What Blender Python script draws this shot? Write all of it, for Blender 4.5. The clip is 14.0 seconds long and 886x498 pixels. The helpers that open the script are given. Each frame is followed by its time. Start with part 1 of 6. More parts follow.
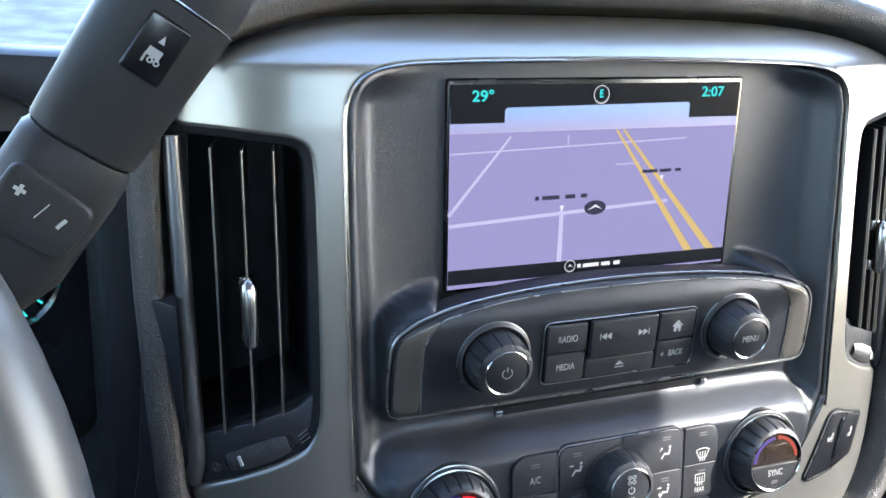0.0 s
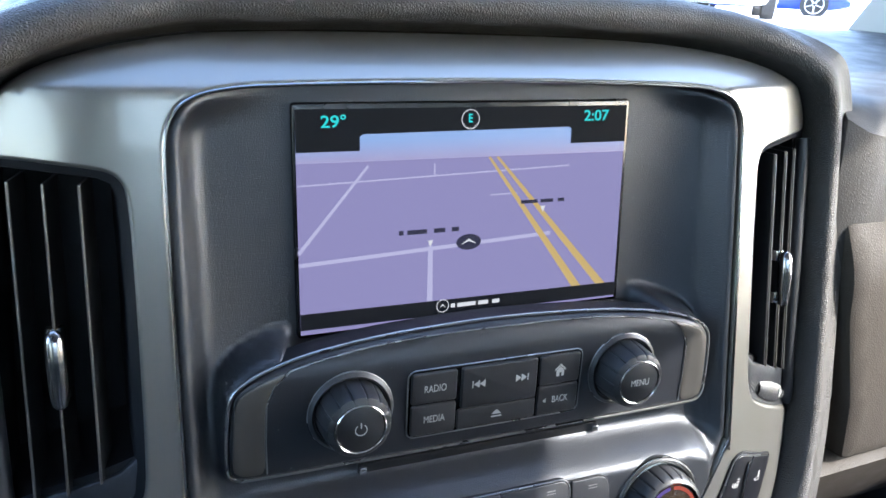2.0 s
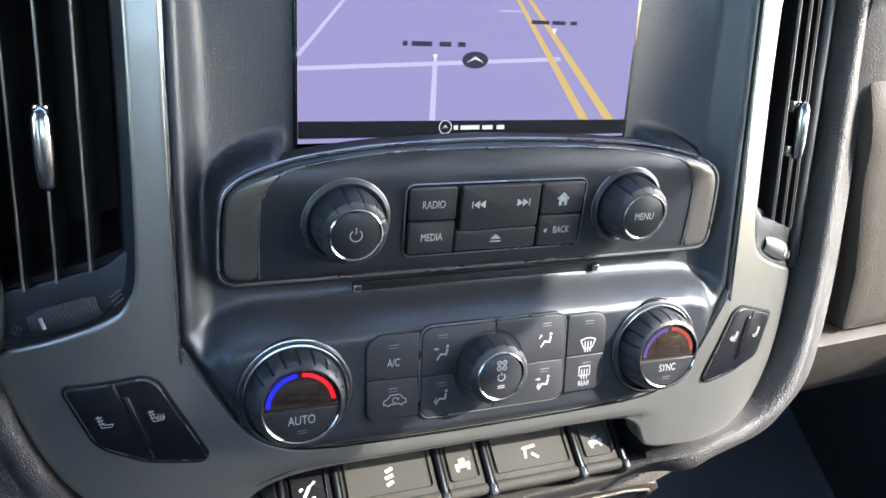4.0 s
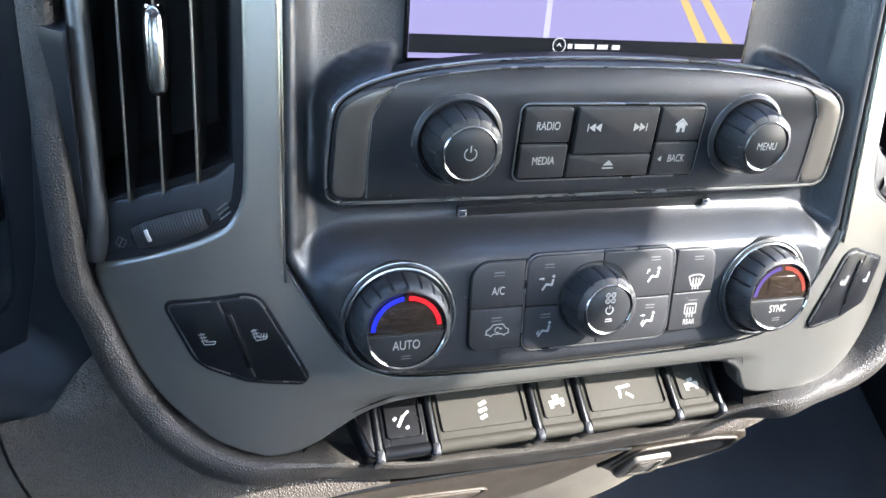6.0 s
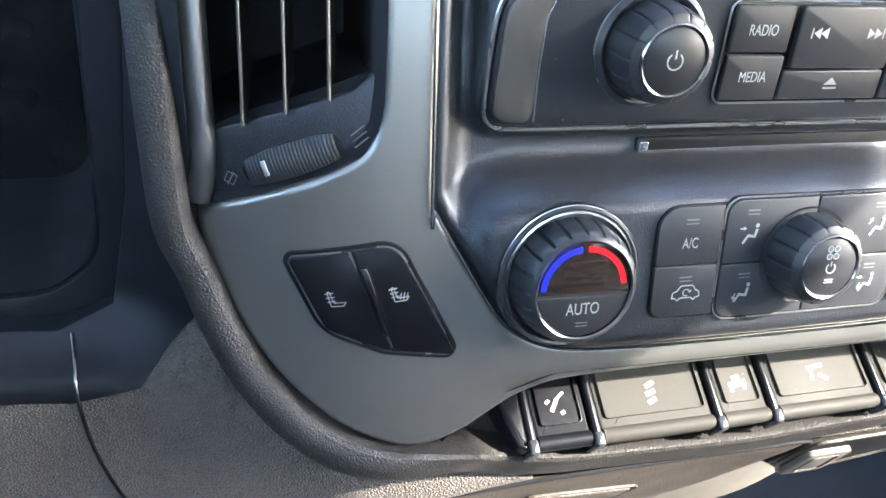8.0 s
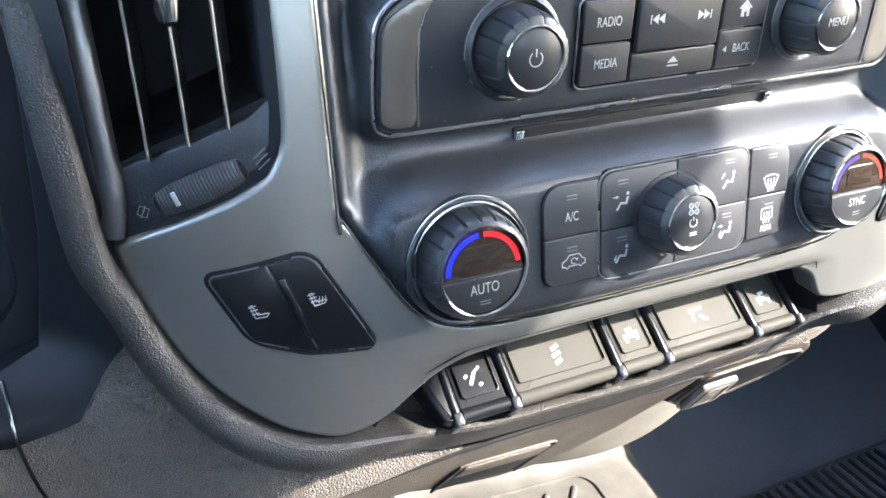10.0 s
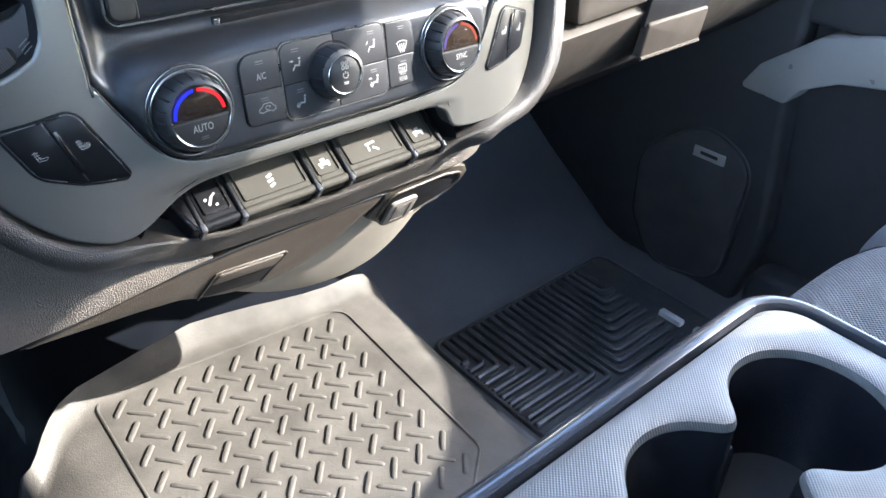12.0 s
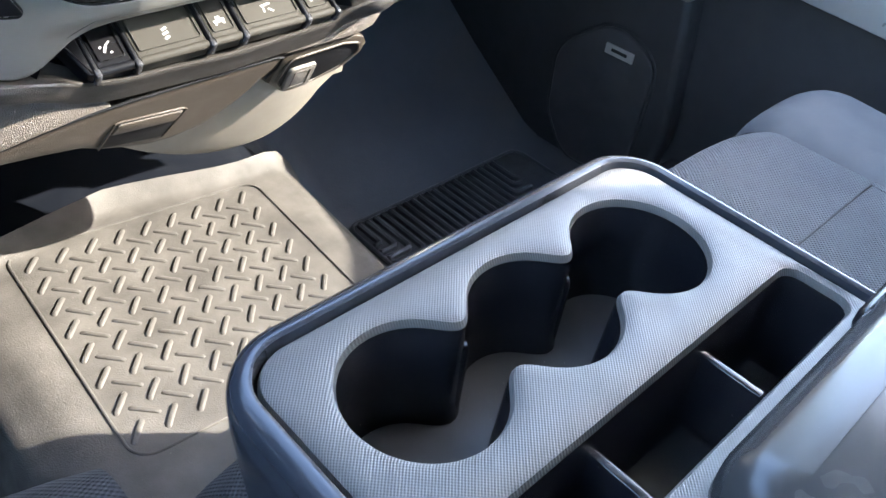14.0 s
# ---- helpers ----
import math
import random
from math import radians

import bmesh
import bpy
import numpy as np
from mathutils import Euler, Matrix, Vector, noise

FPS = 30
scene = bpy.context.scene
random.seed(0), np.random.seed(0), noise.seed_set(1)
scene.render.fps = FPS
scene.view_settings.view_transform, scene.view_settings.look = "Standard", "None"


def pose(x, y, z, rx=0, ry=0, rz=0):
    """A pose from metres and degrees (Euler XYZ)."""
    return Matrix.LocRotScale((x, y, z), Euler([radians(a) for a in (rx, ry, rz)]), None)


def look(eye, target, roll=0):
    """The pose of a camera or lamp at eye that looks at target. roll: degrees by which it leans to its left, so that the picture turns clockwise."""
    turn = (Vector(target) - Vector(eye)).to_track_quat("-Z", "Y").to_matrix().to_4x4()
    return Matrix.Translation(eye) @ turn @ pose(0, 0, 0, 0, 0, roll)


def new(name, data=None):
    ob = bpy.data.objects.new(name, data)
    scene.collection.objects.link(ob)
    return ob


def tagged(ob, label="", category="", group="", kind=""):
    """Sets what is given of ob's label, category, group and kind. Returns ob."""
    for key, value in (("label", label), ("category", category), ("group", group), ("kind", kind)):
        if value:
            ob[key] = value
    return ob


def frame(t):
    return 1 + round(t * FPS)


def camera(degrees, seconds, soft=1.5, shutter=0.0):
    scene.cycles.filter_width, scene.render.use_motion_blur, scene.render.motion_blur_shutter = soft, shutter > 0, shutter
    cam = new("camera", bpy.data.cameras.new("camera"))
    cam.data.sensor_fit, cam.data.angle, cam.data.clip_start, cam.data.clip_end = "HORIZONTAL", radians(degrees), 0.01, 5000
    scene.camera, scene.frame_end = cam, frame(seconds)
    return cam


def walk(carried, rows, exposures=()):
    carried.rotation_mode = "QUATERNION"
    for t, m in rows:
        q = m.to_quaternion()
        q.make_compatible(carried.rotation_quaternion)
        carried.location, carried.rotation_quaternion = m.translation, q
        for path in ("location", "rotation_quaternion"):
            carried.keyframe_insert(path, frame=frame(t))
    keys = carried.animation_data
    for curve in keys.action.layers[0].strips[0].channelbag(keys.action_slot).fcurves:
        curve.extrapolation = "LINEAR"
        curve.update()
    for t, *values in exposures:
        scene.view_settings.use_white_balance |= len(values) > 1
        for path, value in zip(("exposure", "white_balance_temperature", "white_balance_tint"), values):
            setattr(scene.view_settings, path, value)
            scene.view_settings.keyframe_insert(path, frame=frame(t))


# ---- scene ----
cam = camera(58.4, 14.0)
METRES, EYE, TURN = 0.57, 0.85, -19.8
ROWS = [
    (0.0, 0.0, 0.0, 0.0, -0.13, -10.91, 0.67),
    (0.5, 0.062, 0.0379, 0.0132, -1.83, -9.39, 1.27),
    (1.0, 0.0887, 0.0623, 0.018, -2.53, -8.7, 1.4),
    (1.5, 0.0929, 0.0678, 0.0167, -2.56, -8.87, 1.24),
    (2.0, 0.0958, 0.0674, 0.0055, -2.41, -9.75, 0.73),
    (2.5, 0.1037, 0.0619, -0.0288, -2.18, -11.06, -0.03),
    (3.0, 0.1041, 0.062, -0.0573, -1.92, -12.38, -0.76),
    (5.5, 0.0835, 0.0721, -0.1161, 0.17, -17.36, -2.36),
    (6.0, 0.0445, 0.0874, -0.1245, 1.53, -18.03, -2.5),
    (6.5, 0.0038, 0.1199, -0.1504, 3.46, -18.58, -2.29),
    (7.0, -0.024, 0.1614, -0.181, 4.85, -19.06, -1.96),
    (9.5, -0.0435, 0.1979, -0.1945, 0.53, -19.55, 2.18),
    (10.0, -0.0375, 0.1496, -0.1732, -4.26, -20.03, 3.44),
    (10.5, -0.0424, 0.0859, -0.168, -9.63, -21.2, 4.36),
    (11.0, -0.0549, 0.0216, -0.1554, -14.68, -22.82, 4.7),
    (11.5, -0.0481, -0.0666, -0.1493, -18.56, -25.16, 4.36),
    (12.0, -0.0206, -0.1525, -0.1438, -21.08, -27.3, 3.68),
    (12.5, -0.0063, -0.2114, -0.1395, -22.63, -29.53, 2.72),
    (13.0, -0.0016, -0.2513, -0.1455, -23.55, -31.33, 1.69),
    (13.5, 0.0026, -0.2724, -0.1561, -23.83, -32.81, 0.84),
    (14.0, 0.0049, -0.2815, -0.1644, -23.9, -33.74, 0.24),
]
STOPS = 3.8     # exposure of the whole clip, in stops
START = pose(0, 0, EYE, -9.5, 0, 0) @ pose(0, 0, 0, 0, 0, TURN)
walk(cam, [(t, START @ pose(METRES * x, METRES * y, METRES * z, 90 + pitch, roll, yaw)) for t, x, y, z, yaw, pitch, roll in ROWS],
     [(0.0, STOPS + 0.4, 6200, 10), (2.0, STOPS + 0.05, 6050, 10), (3.0, STOPS + 0.22, 6150, 10), (5.5, STOPS + 0.72, 6150, 10), (7.0, STOPS + 1.1, 6300, 10), (9.5, STOPS + 1.4, 6400, 10), (10.5, STOPS + 1.1, 6250, 10), (11.5, STOPS + 0.8, 6200, 10), (13.0, STOPS + 0.88, 6400, 10), (14.0, STOPS + 0.88, 6500, 10)])

# ---- world and light ----
SUN_WAY = Vector((-1.0, 0.60, -0.70)).normalized()
world = bpy.data.worlds.new("sky")
scene.world = world
world.use_nodes = True
_n = world.node_tree.nodes
sky = _n.new("ShaderNodeTexSky")
sky.sky_type = "NISHITA"
sky.sun_disc = False
sky.sun_elevation = math.asin(-SUN_WAY.z)
sky.sun_rotation = math.atan2(-SUN_WAY.x, -SUN_WAY.y)
world.node_tree.links.new(sky.outputs[0], _n["Background"].inputs[0])
_n["Background"].inputs[1].default_value = 0.15
sun = new("sun", bpy.data.lights.new("sun", "SUN"))
sun.data.energy, sun.data.angle, sun.data.color = 1.25, radians(0.5), (1.0, 0.94, 0.84)
sun.matrix_world = look(-SUN_WAY * 10, (0, 0, 0))


# ---- materials ----
def mat(name, colour, rough=0.5, metal=0.0, grain=None, vary=0.15, vary_size=8.0, coat=0.0, spec=0.5, rough_vary=0.08, dust=0.0):
    """A principled material. grain: (pattern, scale per metre, depth in metres)."""
    m = bpy.data.materials.new(name)
    m.use_nodes = True
    nt = m.node_tree
    N, L = nt.nodes, nt.links
    p = N["Principled BSDF"]
    p.inputs["Metallic"].default_value = metal
    p.inputs["Coat Weight"].default_value = coat
    p.inputs["Coat Roughness"].default_value = 0.05
    p.inputs["Specular IOR Level"].default_value = spec
    tc = N.new("ShaderNodeTexCoord")
    n1 = N.new("ShaderNodeTexNoise")
    n1.inputs["Scale"].default_value = vary_size
    n1.inputs["Detail"].default_value = 6
    L.new(tc.outputs["Object"], n1.inputs["Vector"])
    r1 = N.new("ShaderNodeMapRange")
    r1.inputs[1].default_value, r1.inputs[2].default_value = 0.3, 0.7
    r1.inputs[3].default_value, r1.inputs[4].default_value = 1 - vary, 1 + vary
    L.new(n1.outputs["Fac"], r1.inputs[0])
    mul = N.new("ShaderNodeMix")
    mul.data_type, mul.blend_type = "RGBA", "MULTIPLY"
    mul.inputs[0].default_value = 1.0
    mul.inputs[6].default_value = (*colour, 1)
    L.new(r1.outputs[0], mul.inputs[7])
    col = mul.outputs[2]
    if dust > 0:
        n3 = N.new("ShaderNodeTexNoise")
        n3.inputs["Scale"].default_value = 620
        n3.inputs["Detail"].default_value = 3
        L.new(tc.outputs["Object"], n3.inputs["Vector"])
        r3 = N.new("ShaderNodeMapRange")
        r3.inputs[1].default_value, r3.inputs[2].default_value = 0.735, 0.79
        r3.inputs[3].default_value, r3.inputs[4].default_value = 0.0, dust
        L.new(n3.outputs["Fac"], r3.inputs[0])
        mx = N.new("ShaderNodeMix")
        mx.data_type = "RGBA"
        L.new(r3.outputs[0], mx.inputs[0])
        L.new(col, mx.inputs[6])
        mx.inputs[7].default_value = (0.5, 0.47, 0.42, 1)
        col = mx.outputs[2]
    L.new(col, p.inputs["Base Color"])
    n2 = N.new("ShaderNodeTexNoise")
    n2.inputs["Scale"].default_value = vary_size * 5
    L.new(tc.outputs["Object"], n2.inputs["Vector"])
    r2 = N.new("ShaderNodeMapRange")
    r2.inputs[1].default_value, r2.inputs[2].default_value = 0.3, 0.7
    r2.inputs[3].default_value, r2.inputs[4].default_value = max(0.02, rough - rough_vary), min(1, rough + rough_vary)
    L.new(n2.outputs["Fac"], r2.inputs[0])
    L.new(r2.outputs[0], p.inputs["Roughness"])
    if grain:
        kind, scale, depth = grain
        b = N.new("ShaderNodeBump")
        b.inputs["Distance"].default_value = depth
        b.inputs["Strength"].default_value = 1.0
        if kind == "leather":
            v = N.new("ShaderNodeTexVoronoi")
            v.feature = "DISTANCE_TO_EDGE"
            v.inputs["Scale"].default_value = scale
            w = N.new("ShaderNodeTexNoise")
            w.inputs["Scale"].default_value = scale * 0.45
            add = N.new("ShaderNodeMix")
            add.data_type = "VECTOR"
            add.inputs[0].default_value = 0.0012
            L.new(tc.outputs["Object"], w.inputs["Vector"])
            L.new(tc.outputs["Object"], add.inputs[4])
            L.new(w.outputs["Color"], add.inputs[5])
            L.new(add.outputs[1], v.inputs["Vector"])
            cell = N.new("ShaderNodeMapRange")
            cell.interpolation_type = "SMOOTHSTEP"
            cell.inputs[1].default_value, cell.inputs[2].default_value = 0.0, 0.42
            L.new(v.outputs["Distance"], cell.inputs[0])
            L.new(cell.outputs[0], b.inputs["Height"])
        elif kind in ("weave", "twill"):
            sep = N.new("ShaderNodeSeparateXYZ")
            L.new(tc.outputs["Object"], sep.inputs[0])
            waves = []
            for i, (a, c) in enumerate(((0.7, 0.7), (0.7, -0.7))):
                dot = N.new("ShaderNodeVectorMath")
                dot.operation = "DOT_PRODUCT"
                dot.inputs[1].default_value = (a * scale * 6.283, c * scale * 6.283, 0.35 * scale * 6.283)
                L.new(tc.outputs["Object"], dot.inputs[0])
                sn = N.new("ShaderNodeMath")
                sn.operation = "SINE"
                L.new(dot.outputs["Value"], sn.inputs[0])
                if kind == "twill" and i == 0:
                    weak = N.new("ShaderNodeMath")
                    weak.operation = "MULTIPLY"
                    weak.inputs[1].default_value = 0.3
                    L.new(sn.outputs[0], weak.inputs[0])
                    sn = weak
                waves.append(sn)
            s = N.new("ShaderNodeMath")
            s.operation = "ADD"
            L.new(waves[0].outputs[0], s.inputs[0])
            L.new(waves[1].outputs[0], s.inputs[1])
            L.new(s.outputs[0], b.inputs["Height"])
            b.inputs["Distance"].default_value = depth * 0.3
        else:
            w = N.new("ShaderNodeTexNoise")
            w.inputs["Scale"].default_value = scale
            w.inputs["Detail"].default_value = 4
            L.new(tc.outputs["Object"], w.inputs["Vector"])
            L.new(w.outputs["Fac"], b.inputs["Height"])
        L.new(b.outputs[0], p.inputs["Normal"])
    return m


def glow(name, colour, strength=1.0):
    m = bpy.data.materials.new(name)
    m.use_nodes = True
    p = m.node_tree.nodes["Principled BSDF"]
    p.inputs["Base Color"].default_value = (0.01, 0.01, 0.01, 1)
    p.inputs["Roughness"].default_value = 0.3
    p.inputs["Specular IOR Level"].default_value = 0.04
    p.inputs["Emission Color"].default_value = (*colour, 1)
    p.inputs["Emission Strength"].default_value = strength * 2 ** -STOPS
    return m


def clear_glass(name, tint=(1, 1, 1), gloss=0.06):
    m = bpy.data.materials.new(name)
    m.use_nodes = True
    nt = m.node_tree
    nt.nodes.remove(nt.nodes["Principled BSDF"])
    t = nt.nodes.new("ShaderNodeBsdfTransparent")
    t.inputs[0].default_value = (*tint, 1)
    g = nt.nodes.new("ShaderNodeBsdfGlossy")
    g.inputs["Roughness"].default_value = 0.02
    x = nt.nodes.new("ShaderNodeMixShader")
    x.inputs[0].default_value = gloss
    nt.links.new(t.outputs[0], x.inputs[1])
    nt.links.new(g.outputs[0], x.inputs[2])
    nt.links.new(x.outputs[0], nt.nodes["Material Output"].inputs[0])
    return m


SILVER = mat("satin silver paint", (0.190, 0.185, 0.167), 0.33, 0.70, vary=0.03, rough_vary=0.012, coat=0.35)
SATIN = mat("satin charcoal plastic", (0.040, 0.043, 0.049), 0.35, 0.60, ("noise", 1500, 0.00022), vary=0.06, rough_vary=0.04, coat=0.06, dust=0.3)
PODM = mat("satin black-grey pod plastic", (0.024, 0.026, 0.031), 0.36, 0.4, ("noise", 1700, 0.00012), vary=0.06, dust=0.3)
ENDTRIM = mat("brown-grey satin trim", (0.115, 0.108, 0.098), 0.36, 0.7, vary=0.04)
KEYM = mat("matt dark key plastic", (0.030, 0.031, 0.034), 0.42, 0.2, ("noise", 1800, 0.00010), vary=0.06, dust=0.2)
STRIPM = mat("pale satin vent strip", (0.12, 0.12, 0.125), 0.33, 0.75, vary=0.03)
DEEP = mat("deep black switch plastic", (0.006, 0.0064, 0.008), 0.30, 0, vary=0.05, spec=0.25, rough_vary=0.01)
BLACK = mat("soft black plastic", (0.018, 0.0185, 0.020), 0.40, 0, ("noise", 1800, 0.00004), vary=0.1, dust=0.1, spec=0.4)
LEVERM = mat("smooth charcoal lever plastic", (0.020, 0.0205, 0.022), 0.48, 0, ("noise", 1800, 0.00006), vary=0.08, spec=0.25)
# instrument cover; also the painted shadow on the lower-left panel
COVERM = mat("smooth charcoal cover and panel shade", (0.013, 0.0145, 0.018), 0.38, 0.05, ("noise", 1800, 0.00004), vary=0.08, spec=0.35)
RUBBER = mat("black rubberised plastic", (0.020, 0.0205, 0.022), 0.44, 0, ("noise", 2400, 0.00003), vary=0.1, dust=0.08)
GLOSSBLACK = mat("glossy black plastic", (0.006, 0.006, 0.007), 0.22, 0, vary=0.05)
# black parts and gaps; also the painted shade of recesses and undersides
VOID = mat("black plastic and recess shade", (0.008, 0.0085, 0.010), 0.6, 0, vary=0.1, spec=0.18)
CHROME = mat("chrome", (0.75, 0.75, 0.74), 0.10, 1.0, vary=0.02, rough_vary=0.03)
LINE = mat("bright satin line", (0.21, 0.21, 0.21), 0.3, 0.8, vary=0.03)
DARKCHROME = mat("dark chrome", (0.30, 0.30, 0.30), 0.2, 1.0, vary=0.03, rough_vary=0.04)
RINGM = mat("dull chrome ring", (0.42, 0.42, 0.42), 0.2, 1.0, vary=0.03, rough_vary=0.04)
LEATHER = mat("grained dark brown vinyl", (0.040, 0.0365, 0.033), 0.51, 0, ("leather", 700, 0.00026), vary=0.08, spec=0.42, dust=0.05)
VINYL = mat("glossier grained vinyl", (0.115, 0.100, 0.086), 0.42, 0, ("leather", 700, 0.00055), vary=0.08, spec=0.4, dust=0.06)
PAD = mat("fine grained dash vinyl", (0.042, 0.039, 0.036), 0.5, 0, ("leather", 620, 0.00010), vary=0.08, spec=0.25)
GLOVE = mat("grained brown-grey vinyl", (0.048, 0.041, 0.034), 0.58, 0, ("leather", 560, 0.00010), spec=0.12, vary=0.06)
LOWER = mat("moulded dark plastic", (0.054, 0.044, 0.034), 0.46, 0, ("leather", 620, 0.00016), vary=0.08, dust=0.15)
SHROUD = mat("moulded grey-brown plastic", (0.26, 0.24, 0.20), 0.5, 0, ("noise", 1400, 0.0001), vary=0.08, dust=0.15)
FLAPM = mat("grey flap plastic", (0.13, 0.12, 0.105), 0.45, 0, ("noise", 1400, 0.0001), vary=0.08, dust=0.15)
WHITE = mat("white printed ink", (0.34, 0.34, 0.33), 0.5, 0, vary=0.02)
GREYINK = mat("grey printed ink", (0.3, 0.3, 0.3), 0.5, 0, vary=0.02)
FAINT = mat("faint grey print", (0.12, 0.12, 0.12), 0.5, 0, vary=0.02)
TOE = mat("smooth dark floor liner", (0.072, 0.079, 0.090), 0.5, 0, ("noise", 300, 0.0003), vary=0.12)
MATRUB = mat("dusty moulded rubber", (0.072, 0.067, 0.060), 0.58, 0, ("noise", 700, 0.0004), vary=0.32, vary_size=22, spec=0.3, dust=0.6)
RIBRUB = mat("black ribbed rubber", (0.058, 0.060, 0.064), 0.38, 0, ("noise", 1200, 0.0002), vary=0.2, vary_size=20)
CONSOLE = mat("patterned grey console plastic", (0.094, 0.090, 0.085), 0.43, 0, ("twill", 700, 0.00026), vary=0.05)
CONSOLERIM = mat("smooth blue-black console trim", (0.036, 0.040, 0.050), 0.17, 0.25, vary=0.03, rough_vary=0.015)
BIN = mat("black moulded bin", (0.009, 0.009, 0.011), 0.15, 0, ("noise", 2000, 0.0001), vary=0.1, dust=0.45, rough_vary=0.02, spec=0.6)
CUPMAT = mat("black cup liner rubber", (0.038, 0.038, 0.040), 0.55, 0, ("noise", 1600, 0.0001), vary=0.15, dust=0.6)
ARM = mat("black smooth vinyl lid", (0.034, 0.034, 0.035), 0.25, 0, ("noise", 160, 0.00004), vary=0.2, rough_vary=0.03, dust=0.25)
CLOTH = mat("grey woven seat cloth", (0.105, 0.108, 0.115), 0.9, 0, ("weave", 360, 0.0014), vary=0.08)
CLOTHSIDE = mat("plain grey seat cloth", (0.085, 0.087, 0.092), 0.85, 0, ("noise", 1500, 0.0004), vary=0.06)
DOORM = mat("dark door plastic", (0.033, 0.034, 0.037), 0.55, 0, ("leather", 560, 0.00010), vary=0.1)
DOORTRIM = mat("satin grey door trim", (0.33, 0.33, 0.32), 0.35, 0.3, vary=0.04)
HEADLINER = mat("light grey headliner cloth", (0.6, 0.58, 0.55), 0.95, 0, ("noise", 700, 0.0004), vary=0.05)
SCREENBLACK = glow("dark screen glass", (0.004, 0.006, 0.012), 0.6)
GLASS = clear_glass("window glass")


# ---- mesh helpers ----
XC = 0.2285


def face_y(z):
    return 0.313 + (z - 0.577) * 0.165


def set_back(x):
    """How far the stack's face curves away, more so on the passenger side."""
    d = np.asarray(x, float) - XC
    return np.where(d > 0, 0.036 * (np.maximum(0.0, d - 0.13) / 0.098) ** 2, 0.03 * (np.maximum(0.0, -d - 0.15) / 0.078) ** 2)


def brow(z):
    """How far the top of the stack rolls back towards the windscreen."""
    return 0.036 * np.clip((np.asarray(z, float) - 0.8035) / 0.0215, 0, 1.08) ** 1.45


def low_brow(pts):
    """Heights above the screen drawn in, where the face rolls back."""
    return [(x, z if z < 0.804 else 0.804 + (z - 0.804) * 0.86) for x, z in pts]


def thing(name, at, label, category, group="", kind=""):
    ob = new(name)
    ob.empty_display_size = 0.02
    ob.location = at
    return tagged(ob, label, category, group, kind)


def base_of(ob):
    return ob.location.copy()


def part(name, bm, material, parent, label="", sharp=38):
    """Links a bmesh, in world places, as one mesh under a thing or a part."""
    me = bpy.data.meshes.new(name)
    bmesh.ops.recalc_face_normals(bm, faces=bm.faces)
    bm.to_mesh(me)
    bm.free()
    me.polygons.foreach_set("use_smooth", [True] * len(me.polygons))
    me.set_sharp_from_angle(angle=radians(sharp))
    me.materials.append(material)
    ob = new(name, me)
    if parent is not None:
        ob.parent = parent
        ob.matrix_parent_inverse = Matrix.Translation(-base_of(parent))
    return tagged(ob, label)


def solo(name, bm, material, label, category, kind="", group="", sharp=38):
    return tagged(part(name, bm, material, None, "", sharp), label, category, group, kind)


def facing(x, y, z, lean=0.0, turn=0.0, roll=0.0):
    """Local u right, v up, w towards the seats."""
    return Matrix.Translation((x, y, z)) @ Euler((0, 0, radians(turn))).to_matrix().to_4x4() @ Euler((radians(90 - lean), 0, 0)).to_matrix().to_4x4() @ Euler((0, 0, radians(roll))).to_matrix().to_4x4()


def rounded(pts, n=5):
    """A polygon of (x, z, radius) with round corners."""
    out = []
    k = len(pts)
    for i, (x, z, r) in enumerate(pts):
        p, a, b = Vector((x, z)), Vector(pts[i - 1][:2]), Vector(pts[(i + 1) % k][:2])
        if r <= 0:
            out.append((x, z))
            continue
        da, db = (a - p), (b - p)
        la, lb = da.length, db.length
        da, db = da / la, db / lb
        ang = math.acos(max(-1, min(1, da.dot(db))))
        if ang > 3.1:
            out.append((x, z))
            continue
        t = min(r / math.tan(ang / 2), la * 0.49, lb * 0.49)
        rr = t * math.tan(ang / 2)
        c = p + (da + db).normalized() * (rr / math.sin(ang / 2))
        v0, v1 = p + da * t - c, p + db * t - c
        a0, a1 = math.atan2(v0.y, v0.x), math.atan2(v1.y, v1.x)
        d = (a1 - a0 + math.pi) % (2 * math.pi) - math.pi
        for j in range(n + 1):
            q = a0 + d * j / n
            out.append((c.x + rr * math.cos(q), c.y + rr * math.sin(q)))
    return out


def rect(x0, z0, x1, z1, r, n=4):
    return rounded([(x0, z0, r), (x1, z0, r), (x1, z1, r), (x0, z1, r)], n)


def mirror(pts):
    """The other half of an outline about the middle of the dash."""
    return [(2 * XC - p[0], *p[1:]) for p in reversed(pts)]


def area2(loop):
    return sum(loop[i - 1][0] * loop[i][1] - loop[i][0] * loop[i - 1][1] for i in range(len(loop)))


def inset(loop, d):
    """Moves a loop inwards by d (outwards if negative)."""
    s = 1 if area2(loop) > 0 else -1
    out = []
    n = len(loop)
    for i in range(n):
        a, p, b = Vector(loop[i - 1]), Vector(loop[i]), Vector(loop[(i + 1) % n])
        u, v = (p - a), (b - p)
        u = u.normalized() if u.length > 1e-9 else v.normalized()
        v = v.normalized() if v.length > 1e-9 else u
        n1, n2 = Vector((-u.y, u.x)), Vector((-v.y, v.x))
        m = (n1 + n2)
        m = m.normalized() if m.length > 1e-6 else n1
        k = 1 / max(0.5, m.dot(n1))
        q = p + m * (d * s * k)
        out.append((q.x, q.y))
    return out


